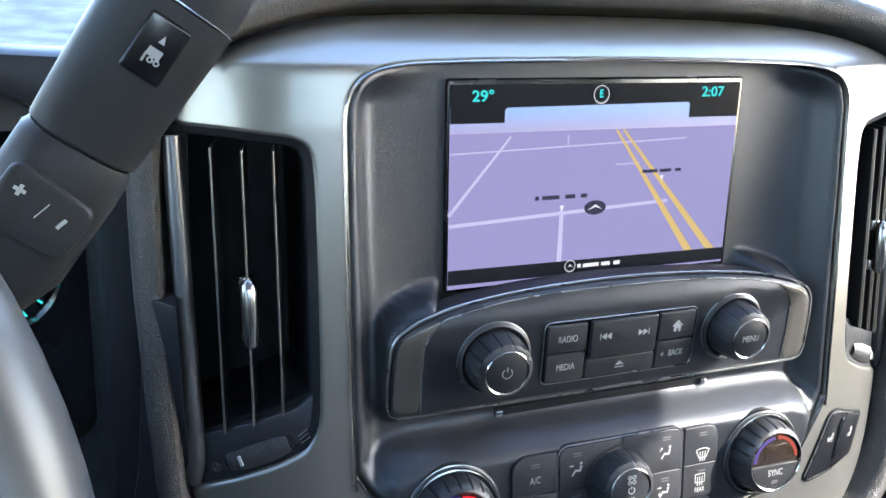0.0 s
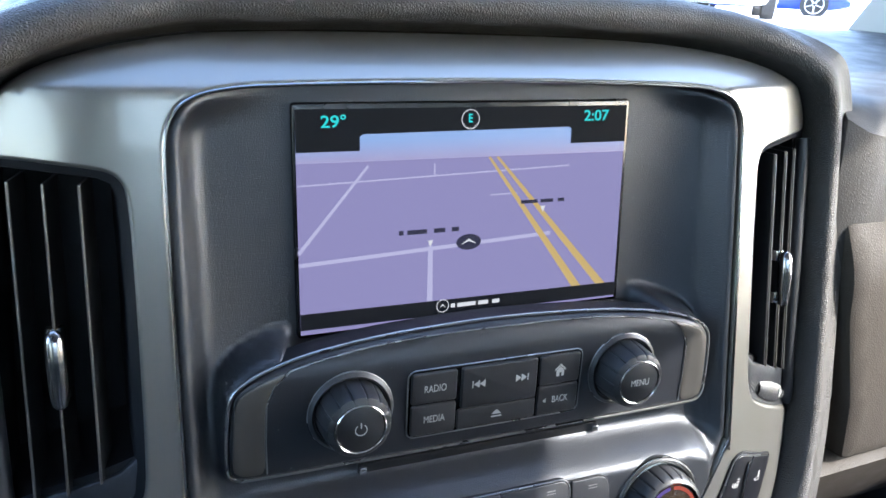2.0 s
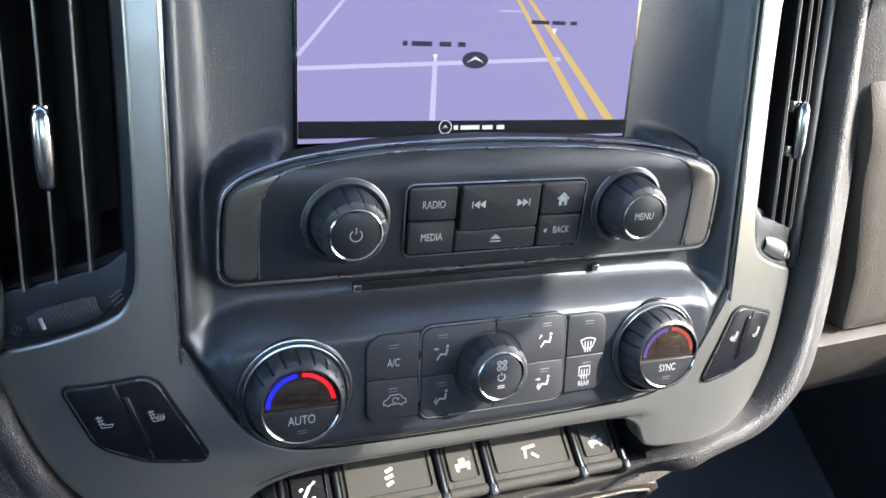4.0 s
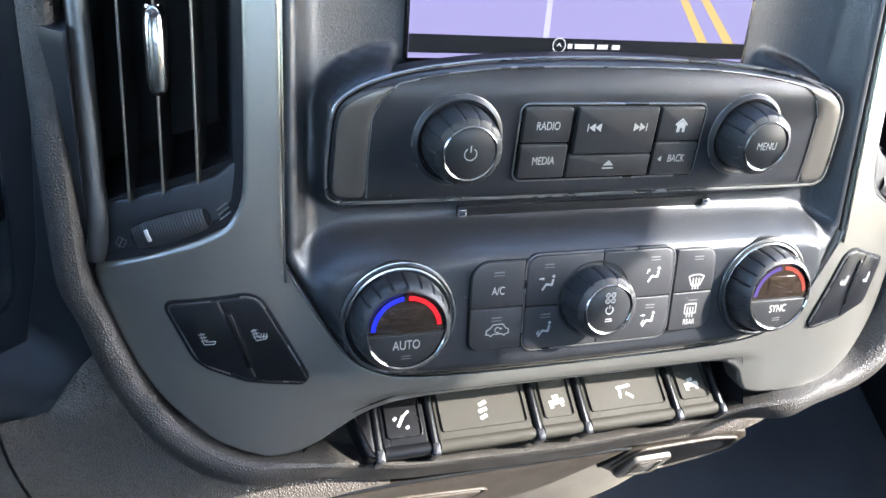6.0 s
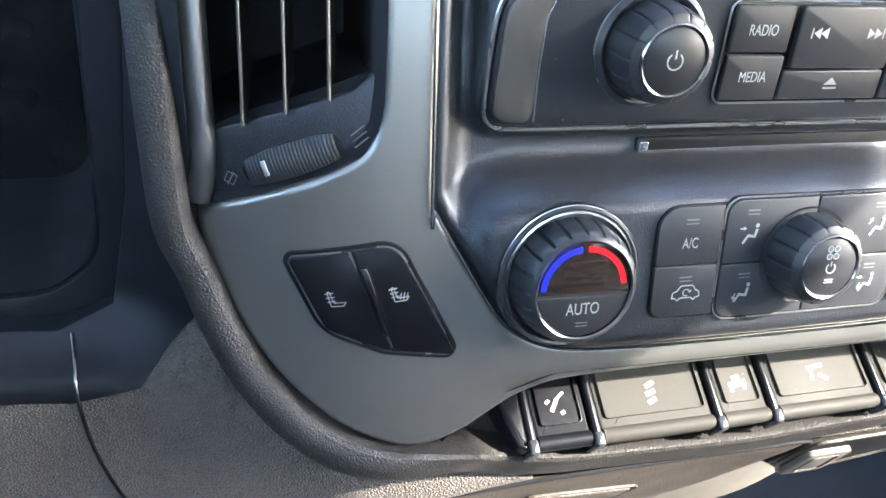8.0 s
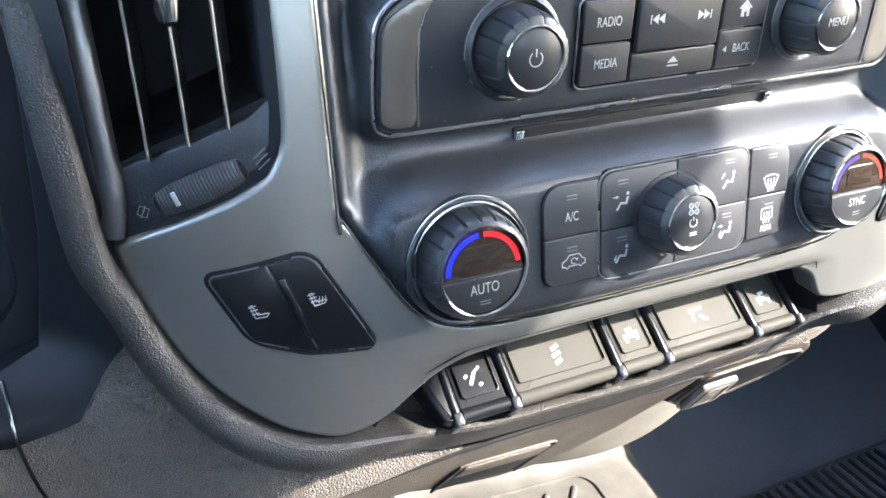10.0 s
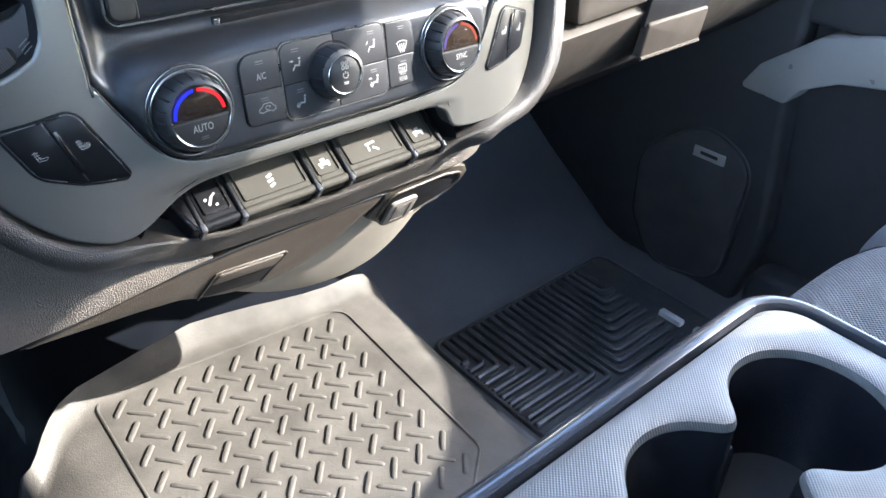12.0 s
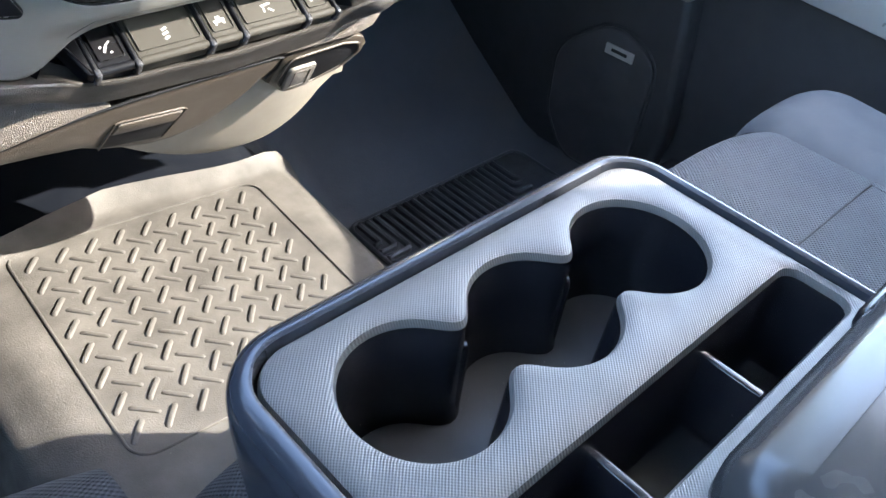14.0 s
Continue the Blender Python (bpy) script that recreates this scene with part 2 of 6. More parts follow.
def densify(loop, step):
    out = []
    for i in range(len(loop)):
        a, b = Vector(loop[i]), Vector(loop[(i + 1) % len(loop)])
        k = max(1, int((b - a).length / step))
        out += [tuple(a.lerp(b, j / k)) for j in range(k)]
    return out


def true_normals(ob, depth, e=2e-4):
    """Normals of a sheet taken from its depth function, for clean reflections."""
    me = ob.data
    co = np.array([v.co[:] for v in me.vertices])
    x, z = co[:, 0], co[:, 2]
    on = np.abs(co[:, 1] - depth(x, z)) < 1e-5
    n = np.c_[(depth(x + e, z) - depth(x - e, z)) / (2 * e), -np.ones(len(x)), (depth(x, z + e) - depth(x, z - e)) / (2 * e)]
    n /= np.linalg.norm(n, axis=1)[:, None]
    own = np.array([v.normal[:] for v in me.vertices])
    me.normals_split_custom_set_from_vertices([tuple(p) for p in np.where(on[:, None], n, own)])


def rings(bm, loops, close=True, cap=(False, True)):
    """Joins loops of equal length; caps the first and the last."""
    vs = [[bm.verts.new(p) for p in loop] for loop in loops]
    n = len(vs[0])
    for a, b in zip(vs, vs[1:]):
        for i in range(n if close else n - 1):
            j = (i + 1) % n
            bm.faces.new((a[i], a[j], b[j], b[i]))
    if cap[0]:
        bm.faces.new(list(reversed(vs[0])))
    if cap[1]:
        bm.faces.new(vs[-1])
    return vs


def prism(outline, w0, w1, r, m, bm=None, steps=3, dish=0.0):
    """A plate with a rounded front edge. outline in (u, v), from depth w0 to w1 along w, placed by m."""
    bm = bm or bmesh.new()
    loops = [[m @ Vector((u, v, w0)) for u, v in outline]]
    for i in range(steps + 1):
        a = math.pi / 2 * i / steps
        lo = inset(outline, r * (1 - math.cos(a))) if i else outline
        loops.append([m @ Vector((u, v, w1 - r + r * math.sin(a))) for u, v in lo])
    if dish:
        lo = inset(outline, r * 1.4)
        loops.append([m @ Vector((u, v, w1 - dish)) for u, v in lo])
    rings(bm, loops, True, (True, True))
    return bm


def lathe(profile, m, n=40, lobes=0, depth=0.0, lobe_from=0, lobe_to=99, cap=(False, True), bm=None):
    """Turns (radius, w) about w. lobes: shallow grooves round the side."""
    bm = bm or bmesh.new()
    loops = []
    for k, (r, w) in enumerate(profile):
        lo = []
        for i in range(n):
            a = 2 * math.pi * i / n
            rr = r
            if lobes and lobe_from <= k <= lobe_to:
                rr = r - depth * max(0.0, math.cos(a * lobes)) ** 14
            lo.append(m @ Vector((rr * math.cos(a), rr * math.sin(a), w)))
        loops.append(lo)
    rings(bm, loops, True, cap)
    return bm


def tube(path, radius, closed=False, n=8, bm=None, flat=1.0):
    """A round bar along a path of places."""
    bm = bm or bmesh.new()
    path = [Vector(p) for p in path]
    k = len(path)
    ext = [max(p[i] for p in path) - min(p[i] for p in path) for i in range(3)]
    up = Vector((0, 0, 0))
    up[ext.index(min(ext))] = 1.0
    loops = []
    for i, p in enumerate(path):
        a = path[i - 1] if (i or closed) else p
        b = path[(i + 1) % k] if (i < k - 1 or closed) else p
        t = (b - a).normalized()
        s = t.cross(up).normalized()
        up = s.cross(t).normalized()
        r = radius[i] if isinstance(radius, (list, tuple)) else radius
        loops.append([p + s * (r * math.cos(2 * math.pi * j / n)) + up * (r * flat * math.sin(2 * math.pi * j / n)) for j in range(n)])
    if closed:
        loops.append(loops[0])
        vs = rings(bm, loops, True, (False, False))
        bmesh.ops.remove_doubles(bm, verts=bm.verts, dist=1e-7)
    else:
        rings(bm, loops, True, (True, True))
    return bm


def inside_and_distance(points, loop):
    """Signed distance to a closed outline, negative inside."""
    P = np.asarray(points, float)
    A = np.asarray(loop, float)
    B = np.roll(A, -1, axis=0)
    best = np.full(len(P), 1e9)
    wind = np.zeros(len(P), bool)
    for a, b in zip(A, B):
        d = b - a
        t = np.clip(((P - a) @ d) / max(d @ d, 1e-18), 0, 1)
        best = np.minimum(best, np.hypot(*(P - a - t[:, None] * d).T))
        c = (a[1] > P[:, 1]) != (b[1] > P[:, 1])
        if abs(d[1]) > 1e-15:
            wind ^= c & (P[:, 0] < a[0] + (P[:, 1] - a[1]) / d[1] * d[0])
    return np.where(wind, -best, best)


def smooth(a, b, v):
    t = np.clip((v - a) / (b - a), 0, 1)
    return t * t * (3 - 2 * t)


def skin(outline, holes, step, depth, rim=0.0, thick=0.01):
    """A sheet over an outline in (x, z) with holes. depth: y of arrays x, z. rim: radius of the rounded edges; thick: how far they go back."""
    from_edges = [densify(outline, step)] + [densify(h, step) for h in holes]
    loops = [inset(from_edges[0], rim)] + [inset(h, -rim) for h in from_edges[1:]] if rim else from_edges
    xs, zs = np.array(loops[0]).T
    gx, gz = np.meshgrid(np.arange(xs.min(), xs.max(), step), np.arange(zs.min(), zs.max(), step))
    grid = np.c_[gx.ravel(), gz.ravel()]
    ok = inside_and_distance(grid, loops[0]) < -step * 0.7
    for h in loops[1:]:
        ok &= inside_and_distance(grid, h) > step * 0.7
    grid = grid[ok]
    verts, edges = [], []
    for lo in loops:
        k = len(verts)
        verts += [Vector(p) for p in lo]
        edges += [(k + i, k + (i + 1) % len(lo)) for i in range(len(lo))]
    nb = len(verts)
    verts += [Vector(p) for p in grid]
    from mathutils.geometry import delaunay_2d_cdt
    v2, _, f2, orig, _, _ = delaunay_2d_cdt(verts, edges, [], 0, 1e-7)
    c = np.array([sum((np.array(v2[i]) for i in f), np.zeros(2)) / 3 for f in f2])
    keep = inside_and_distance(c, loops[0]) < 0
    for h in loops[1:]:
        keep &= inside_and_distance(c, h) > 0
    xy = np.array([tuple(v) for v in v2])
    y = depth(xy[:, 0], xy[:, 1])
    bm = bmesh.new()
    vs = [bm.verts.new((xy[i, 0], y[i], xy[i, 1])) for i in range(len(xy))]
    for f, k in zip(f2, keep):
        if k:
            bm.faces.new([vs[i] for i in f])
    where = {}
    for i, o in enumerate(orig):
        for q in o:
            where[q] = i
    k = 0
    for lo, full in zip(loops, from_edges):
        n = len(lo)
        prev = [vs[where[k + i]] for i in range(n)]
        k += n
        rows = []
        if rim:
            for a in (0.5, 1.0):
                q = [Vector(p).lerp(Vector(f), math.sin(a * math.pi / 2)) for p, f in zip(lo, full)]
                rows.append([(p.x, p.y, rim * (1 - math.cos(a * math.pi / 2))) for p in q])
        rows.append([(f[0], f[1], rim + thick) for f in full])
        for row in rows:
            arr = np.array(row)
            yy = depth(arr[:, 0], arr[:, 1]) + arr[:, 2]
            cur = [bm.verts.new((r[0], yv, r[1])) for r, yv in zip(row, yy)]
            for i in range(n):
                j = (i + 1) % n
                bm.faces.new((prev[i], prev[j], cur[j], cur[i]))
            prev = cur
    loose = [v for v in bm.verts if not v.link_faces]
    bmesh.ops.delete(bm, geom=loose, context="VERTS")
    return bm


def hull_box(x0, y0, z0, x1, y1, z1, r=0.004, bm=None):
    """A block with rounded edges."""
    bm2 = bmesh.new()
    bmesh.ops.create_cube(bm2, size=1)
    for v in bm2.verts:
        v.co = Vector(((x0 + x1) / 2 + v.co.x * (x1 - x0), (y0 + y1) / 2 + v.co.y * (y1 - y0), (z0 + z1) / 2 + v.co.z * (z1 - z0)))
    if r > 0:
        bmesh.ops.bevel(bm2, geom=bm2.edges[:], offset=r, segments=3, affect="EDGES", profile=0.5)
    if bm is None:
        return bm2
    me = bpy.data.meshes.new("tmp")
    bm2.to_mesh(me)
    bm2.free()
    bm.from_mesh(me)
    bpy.data.meshes.remove(me)
    return bm


def lettering(text, size, m, material, parent, name="lettering", align="CENTER", squeeze=1.0, label=""):
    cu = bpy.data.curves.new(name, "FONT")
    cu.body, cu.size, cu.align_x, cu.align_y = text, size, align, "CENTER"
    cu.extrude = 0.00006
    if material.name.startswith("teal"):
        cu.offset = 0.00012
    tmp = new("tmp", cu)
    bpy.context.view_layer.update()
    me = bpy.data.meshes.new_from_object(tmp.evaluated_get(bpy.context.evaluated_depsgraph_get()))
    bpy.data.objects.remove(tmp)
    bpy.data.curves.remove(cu)
    me.transform(m @ Matrix.Diagonal((squeeze * 0.86, 1, 1, 1)))
    me.materials.clear()
    me.materials.append(material)
    ob = new(name, me)
    ob.parent = parent
    ob.matrix_parent_inverse = Matrix.Translation(-base_of(parent))
    return tagged(ob, label)


def mark(shapes, m, material, parent, name="symbol", w=0.0001, label=""):
    """A flat printed sign made of polygons in (u, v)."""
    bm = bmesh.new()
    for sh in shapes:
        lo = [m @ Vector((u, v, w)) for u, v in sh]
        hi = [m @ Vector((u, v, w + 0.00008)) for u, v in sh]
        rings(bm, [lo, hi], True, (False, True))
    return part(name, bm, material, parent, label)


def arc(cx, cy, r0, r1, a0, a1, n=16):
    """A ring piece as a polygon."""
    o = [(cx + r1 * math.cos(radians(a0 + (a1 - a0) * i / n)), cy + r1 * math.sin(radians(a0 + (a1 - a0) * i / n))) for i in range(n + 1)]
    i_ = [(cx + r0 * math.cos(radians(a1 + (a0 - a1) * i / n)), cy + r0 * math.sin(radians(a1 + (a0 - a1) * i / n))) for i in range(n + 1)]
    return o + i_


def bar(x0, y0, x1, y1, w):
    d = Vector((x1 - x0, y1 - y0))
    n = Vector((-d.y, d.x)).normalized() * (w / 2)
    return [(x0 + n.x, y0 + n.y), (x0 - n.x, y0 - n.y), (x1 - n.x, y1 - n.y), (x1 + n.x, y1 + n.y)]


# ---- outside: the lot ----
def loft(rows, bm=None, close=False):
    """A surface over rows of places."""
    bm = bm or bmesh.new()
    rings(bm, rows, close, (False, False))
    return bm


GROUND_M = mat("bright snowy lot", (0.8, 0.8, 0.8), 0.8, 0, ("noise", 6, 0.003), vary=0.06, vary_size=0.6)
rows = []
for y, z in ((-300, -0.75), (-6, -0.75), (3, -0.75), (5, -0.5), (7.5, 0.25), (9.5, 0.5), (11, 0.56), (16, 0.52), (24, 0.5), (60, 0.7), (200, 2), (900, 8)):
    rows.append([(x, y, z) for x in (-900, -60, -20, 0, 20, 60, 900)])
solo("ground", loft(rows), GROUND_M, "bright snow-dusted parking lot in the sun", "ground", "structure")

CARGLASS = mat("dark car glass", (0.01, 0.012, 0.014), 0.08, 0, vary=0.02)
TYRE = mat("tyre rubber", (0.02, 0.02, 0.02), 0.8, 0, vary=0.1)
RIMM = mat("alloy wheel", (0.55, 0.55, 0.55), 0.3, 0.9, vary=0.03)
LAMPM = mat("clear headlamp", (0.7, 0.7, 0.72), 0.12, 0.2, vary=0.03)


def parked_car(x, y, z, turn, paint, label, high=1.5):
    """A parked car, nose along local -y."""
    m = pose(x, y, z, 0, 0, turn)
    ob = thing("parked_car", (0, 0, 0), label, "car", "cars parked across the lot")

    def put(bm):
        bm.transform(m)
        return bm
    k = high / 1.5
    bm = bmesh.new()
    sect = [(-2.25, 0.35, 0.55, 0.60), (-2.2, 0.28, 0.78, 0.80), (-1.9, 0.22, 0.88, 0.88), (-1.0, 0.2, 0.97, 0.9), (0.2, 0.2, 1.0, 0.92), (1.6, 0.2, 1.0, 0.9), (2.15, 0.25, 0.92, 0.84), (2.25, 0.4, 0.7, 0.66)]
    rows_ = []
    for yy, lo, hi, hw in sect:
        hi *= k
        rows_.append([(-hw * 0.9, yy, lo), (-hw, yy, lo + 0.15), (-hw, yy, hi * 0.72), (-hw * 0.93, yy, hi), (0, yy, hi + 0.03), (hw * 0.93, yy, hi), (hw, yy, hi * 0.72), (hw, yy, lo + 0.15), (hw * 0.9, yy, lo)])
    rings(bm, rows_, True, (True, True))
    part("body", put(bm), paint, ob)
    bm = bmesh.new()
    rings(bm, [[(-0.84, -0.95, 0.94 * k), (0.84, -0.95, 0.94 * k), (0.84, 1.75, 0.94 * k), (-0.84, 1.75, 0.94 * k)],
               [(-0.64, -0.2, 1.42 * k), (0.64, -0.2, 1.42 * k), (0.64, 1.15, 1.42 * k), (-0.64, 1.15, 1.42 * k)]], True, (False, True))
    part("cabin_glass", put(bm), CARGLASS, ob, "dark glasshouse windows")
    part("roof", put(hull_box(-0.64, -0.2, 1.42 * k, 0.64, 1.15, 1.48 * k, 0.03)), paint, ob)
    for wx in (-0.86, 0.86):
        for wy in (-1.45, 1.4):
            mm = m @ Matrix.Translation((wx, wy, 0.34)) @ Euler((0, radians(90), 0)).to_matrix().to_4x4()
            w = part("wheel", lathe([(0.34, -0.1), (0.345, 0), (0.34, 0.1), (0.22, 0.11)], mm, 28, cap=(True, True)), TYRE, ob)
            s = 1 if wx > 0 else -1
            part("rim", lathe([(0.235, 0.105 * s), (0.235, 0.118 * s), (0.215, 0.122 * s), (0.205, 0.09 * s), (0.05, 0.08 * s)], mm, 32), RIMM, w, "alloy rim")
            for q in range(5):
                a0 = q * 2 * math.pi / 5
                part("spoke", tube([mm @ Vector((r * math.cos(a0), r * math.sin(a0), 0.112 * s)) for r in (0.03, 0.12, 0.212)], [0.032, 0.024, 0.030], n=8, flat=0.5), RIMM, w, "alloy spoke")
    for s in (-1, 1):
        part("headlamp", put(hull_box(s * 0.66 - 0.16, -2.24, 0.60 * k, s * 0.66 + 0.16, -1.95, 0.76 * k, 0.04)), LAMPM, ob, "clear headlamp")
    part("grille", put(hull_box(-0.42, -2.27, 0.48, 0.42, -2.1, 0.74 * k, 0.03)), CARGLASS, ob, "dark radiator grille")
    part("bumper", put(hull_box(-0.8, -2.3, 0.3, 0.8, -2.05, 0.46, 0.05)), paint, ob)
    return ob


def paint(name, c):
    return mat(name, c, 0.25, 0.0, vary=0.03, coat=0.8)


PAINTS = [paint("white car paint", (0.75, 0.76, 0.78)), paint("silver car paint", (0.5, 0.5, 0.51)), mat("blue car paint", (0.003, 0.03, 0.26), 0.35, 0.0, vary=0.03, coat=0.15)]
parked_car(9.3, 15.4, 0.53, -34, PAINTS[1], "silver crossover parked on the bright lot", 1.7)
parked_car(12.0, 16.0, 0.52, -36, PAINTS[0], "white sedan parked nose-out on the lot")
parked_car(10.5, 12.4, 0.55, -40, PAINTS[0], "white sport utility car parked nose-out", 1.7)
parked_car(16.4, 17.7, 0.46, 44, PAINTS[2], "blue sedan parked side-on in the lot")
parked_car(5.0, 17.5, 0.52, -20, PAINTS[0], "white pickup-sized car parked beyond the hood", 1.8)

# ---- the cab's shell ----
TRIM = mat("grey pillar trim", (0.25, 0.24, 0.22), 0.7, 0, ("noise", 900, 0.0002), vary=0.05)
CABX0, CABX1 = -0.56, 1.017
TINTED = clear_glass("privacy glass", (0.4, 0.42, 0.42))


def slab(pts_a, pts_b):
    bm = bmesh.new()
    rings(bm, [pts_a, pts_b], True, (True, True))
    return bm


# roof with its thickness and the headers over the doors
solo("ceiling", slab([(CABX0 + 0.13, -1.6, 1.24), (CABX1 - 0.147, -1.6, 1.24), (CABX1 - 0.147, 0.28, 1.24), (CABX0 + 0.13, 0.28, 1.24)],
                     [(CABX0 + 0.16, -1.6, 1.32), (CABX1 - 0.18, -1.6, 1.32), (CABX1 - 0.18, 0.24, 1.32), (CABX0 + 0.16, 0.24, 1.32)]),
     HEADLINER, "light grey cloth headliner of the cab", "ceiling", "structure")
solo("wall_rear", hull_box(CABX0 - 0.02, -1.66, -0.02, CABX1 + 0.02, -1.6, 1.03, 0), DOORM, "dark trimmed rear wall of the cab", "wall", "structure")
for side, name in ((CABX1, "passenger"), (CABX0, "driver")):
    s = 1 if side == CABX1 else -1

    def pillar(y0, y1, y2, y3, label):
        """A pillar from the belt line (y0 to y1) to the roof (y2 to y3)."""
        a = [(side, y0, 0.60), (side, y1, 0.60), (side + 0.05 * s, y1, 0.60), (side + 0.05 * s, y0, 0.60)]
        b = [(side - 0.147 * s, y2, 1.26), (side - 0.147 * s, y3, 1.26), (side - 0.08 * s, y3, 1.26), (side - 0.08 * s, y2, 1.26)]
        solo("pillar", slab(a, b), TRIM, label, "pillar", "structure")
    pillar(-0.70, -0.386, -0.68, -0.307, "grey plastic centre door pillar")
    pillar(0.66, 1.02, 0.12, 0.42, "grey plastic windscreen pillar")
    pillar(-1.62, -1.46, -1.60, -1.5, "grey plastic rear pillar")
    solo("roof_rail", slab([(side - 0.121 * s, -1.6, 1.065), (side - 0.121 * s, 0.44, 1.065), (side - 0.104 * s, 0.44, 1.073), (side - 0.104 * s, -1.6, 1.073)],
                           [(side - 0.152 * s, -1.6, 1.25), (side - 0.152 * s, 0.28, 1.25), (side - 0.09 * s, 0.28, 1.25), (side - 0.09 * s, -1.6, 1.25)]), TRIM, "grey trim over the door windows", "roof rail", "structure")
    bm = slab([(side, -0.39, 0.60), (side, 0.68, 0.60), (side + 0.004 * s, 0.68, 0.60), (side + 0.004 * s, -0.39, 0.60)],
              [(side - 0.140 * s, -0.43, 1.25), (side - 0.140 * s, 0.24, 1.25), (side - 0.136 * s, 0.24, 1.25), (side - 0.136 * s, -0.43, 1.25)])
    bm2 = slab([(side, -1.5, 0.60), (side, -0.68, 0.60), (side + 0.004 * s, -0.68, 0.60), (side + 0.004 * s, -1.5, 0.60)],
               [(side - 0.140 * s, -1.5, 1.25), (side - 0.140 * s, -0.66, 1.25), (side - 0.136 * s, -0.66, 1.25), (side - 0.136 * s, -1.5, 1.25)])
    solo("window_3" if s > 0 else "window_4", bm2, TINTED, "dark tinted rear door glass", "window", "structure")
    w = solo("window_1" if s > 0 else "window_2", bm, GLASS, "clear glass of the " + name + " door window", "window", "structure")
    w.visible_shadow = False
bm = slab([(CABX0, 0.90, 0.78), (CABX1, 0.90, 0.78), (CABX1, 0.905, 0.784), (CABX0, 0.905, 0.784)],
          [(CABX0 + 0.13, 0.27, 1.25), (CABX1 - 0.147, 0.27, 1.25), (CABX1 - 0.147, 0.275, 1.255), (CABX0 + 0.13, 0.275, 1.255)])
w = solo("windscreen", bm, GLASS, "clear raked windscreen glass", "window", "structure")
w.visible_shadow = False
bm = slab([(CABX0, 0.92, -0.1), (CABX1, 0.92, -0.1), (CABX1, 0.97, -0.1), (CABX0, 0.97, -0.1)],
          [(CABX0, 0.92, 0.775), (CABX1, 0.92, 0.775), (CABX1, 0.97, 0.775), (CABX0, 0.97, 0.775)])
solo("wall_front", bm, TOE, "dark carpeted firewall of the cab", "wall", "structure")
HOODP = paint("dark hood paint", (0.45, 0.45, 0.45))
solo("hood", hull_box(CABX0 + 0.02, 0.98, 0.70, CABX1 - 0.02, 2.1, 0.765, 0.03), HOODP, "light painted hood beyond the windscreen", "hood", "structure")

# floor: two wells and the tunnel
rows = []
for y, rise, drop in ((-1.6, 0.0, 0), (0.2, 0.0, 0), (0.525, 0.0, 0), (0.56, 0.0, 0), (0.60, 0.012, 0), (0.92, 0.24, 0)):
    row = []
    for x, h in ((-0.56, 0.0), (-0.10, 0.0), (-0.03, 0.03), (0.02, 0.165), (0.06, 0.198), (0.10, 0.205), (0.23, 0.200), (0.30, 0.192), (0.36, 0.186), (0.41, 0.170), (0.46, 0.11), (0.52, 0.02), (0.56, -0.004), (0.97, -0.004), (1.02, 0.03)):
        if x < 0.33:
            h = h * (1 - drop)
        row.append((x, y, h + rise * (1 - h / 0.26)))
    rows.append(row)
solo("floor", loft(rows), TOE, "dark floor liner with a raised tunnel", "floor", "structure")

# sheet added over the floor; its near-black colour stands in for shade
TUNNEL = mat("blue-black tunnel shade", (0.006, 0.0075, 0.011), 0.45, 0, ("noise", 500, 0.0001), vary=0.1, spec=0.22)
rows = []
for y, d in ((0.30, 0.0), (0.58, 0.0), (0.66, 0.012), (0.86, 0.06)):
    rows.append([(x, y, h + 0.006 + d) for x, h in ((-0.06, 0.0), (-0.035, 0.03), (0.012, 0.150), (0.05, 0.194), (0.10, 0.206), (0.23, 0.201), (0.36, 0.188), (0.405, 0.174), (0.425, 0.152))])
solo("tunnel_shade", loft(rows), TUNNEL, "added blue-black sheet standing in for shade ahead of the mat", "trim", "structure")

# ---- dashboard ----
dash = thing("dashboard", (XC, 0.42, 0.5), "dark grained vinyl dashboard with a raised centre brow", "dashboard")


def hump(x):
    d = abs(x - XC)
    return float(1 - smooth(0.165, 0.268, np.array(d)))


xs = [-0.56 + 1.57 * i / 110 for i in range(111)]
rows = []
for x in xs:
    h = hump(x)
    zt = 0.797 + 0.056 * h
    zf = 0.825 + 0.010 * h
    f = 0.016 * float(smooth(0.455, 0.475, np.array(x))) - 0.050 * float(smooth(0.236, 0.226, np.array(abs(x - XC))))
    rows.append([(x, 0.90, zf - 0.05), (x, 0.80, zf - 0.006), (x, 0.70, 0.4 * zt + 0.6 * zf + 0.002), (x, 0.55, zt + 0.002), (x, 0.45 - 0.5 * f, zt), (x, 0.405 - f, zt - 0.003),
                 (x, 0.385 - f, zt - 0.010), (x, 0.374 - f, zt - 0.022), (x, 0.372 - f, zt - 0.045), (x, 0.372 - f, 0.72), (x, 0.376 - f, 0.60), (x, 0.39 - f, 0.53)])
part("upper_pad", loft([r[:8] for r in rows]), PAD, dash, "fine grained grey vinyl dash top")
part("front_pad", loft([r[7:] for r in rows[38:]]), PAD, dash, "grained vinyl dash front")
HOODO = rounded([(-0.45, 0.555, 0), (-0.034, 0.555, 0.030), (-0.025, 0.790, 0.05), (-0.45, 0.815, 0)], 8)
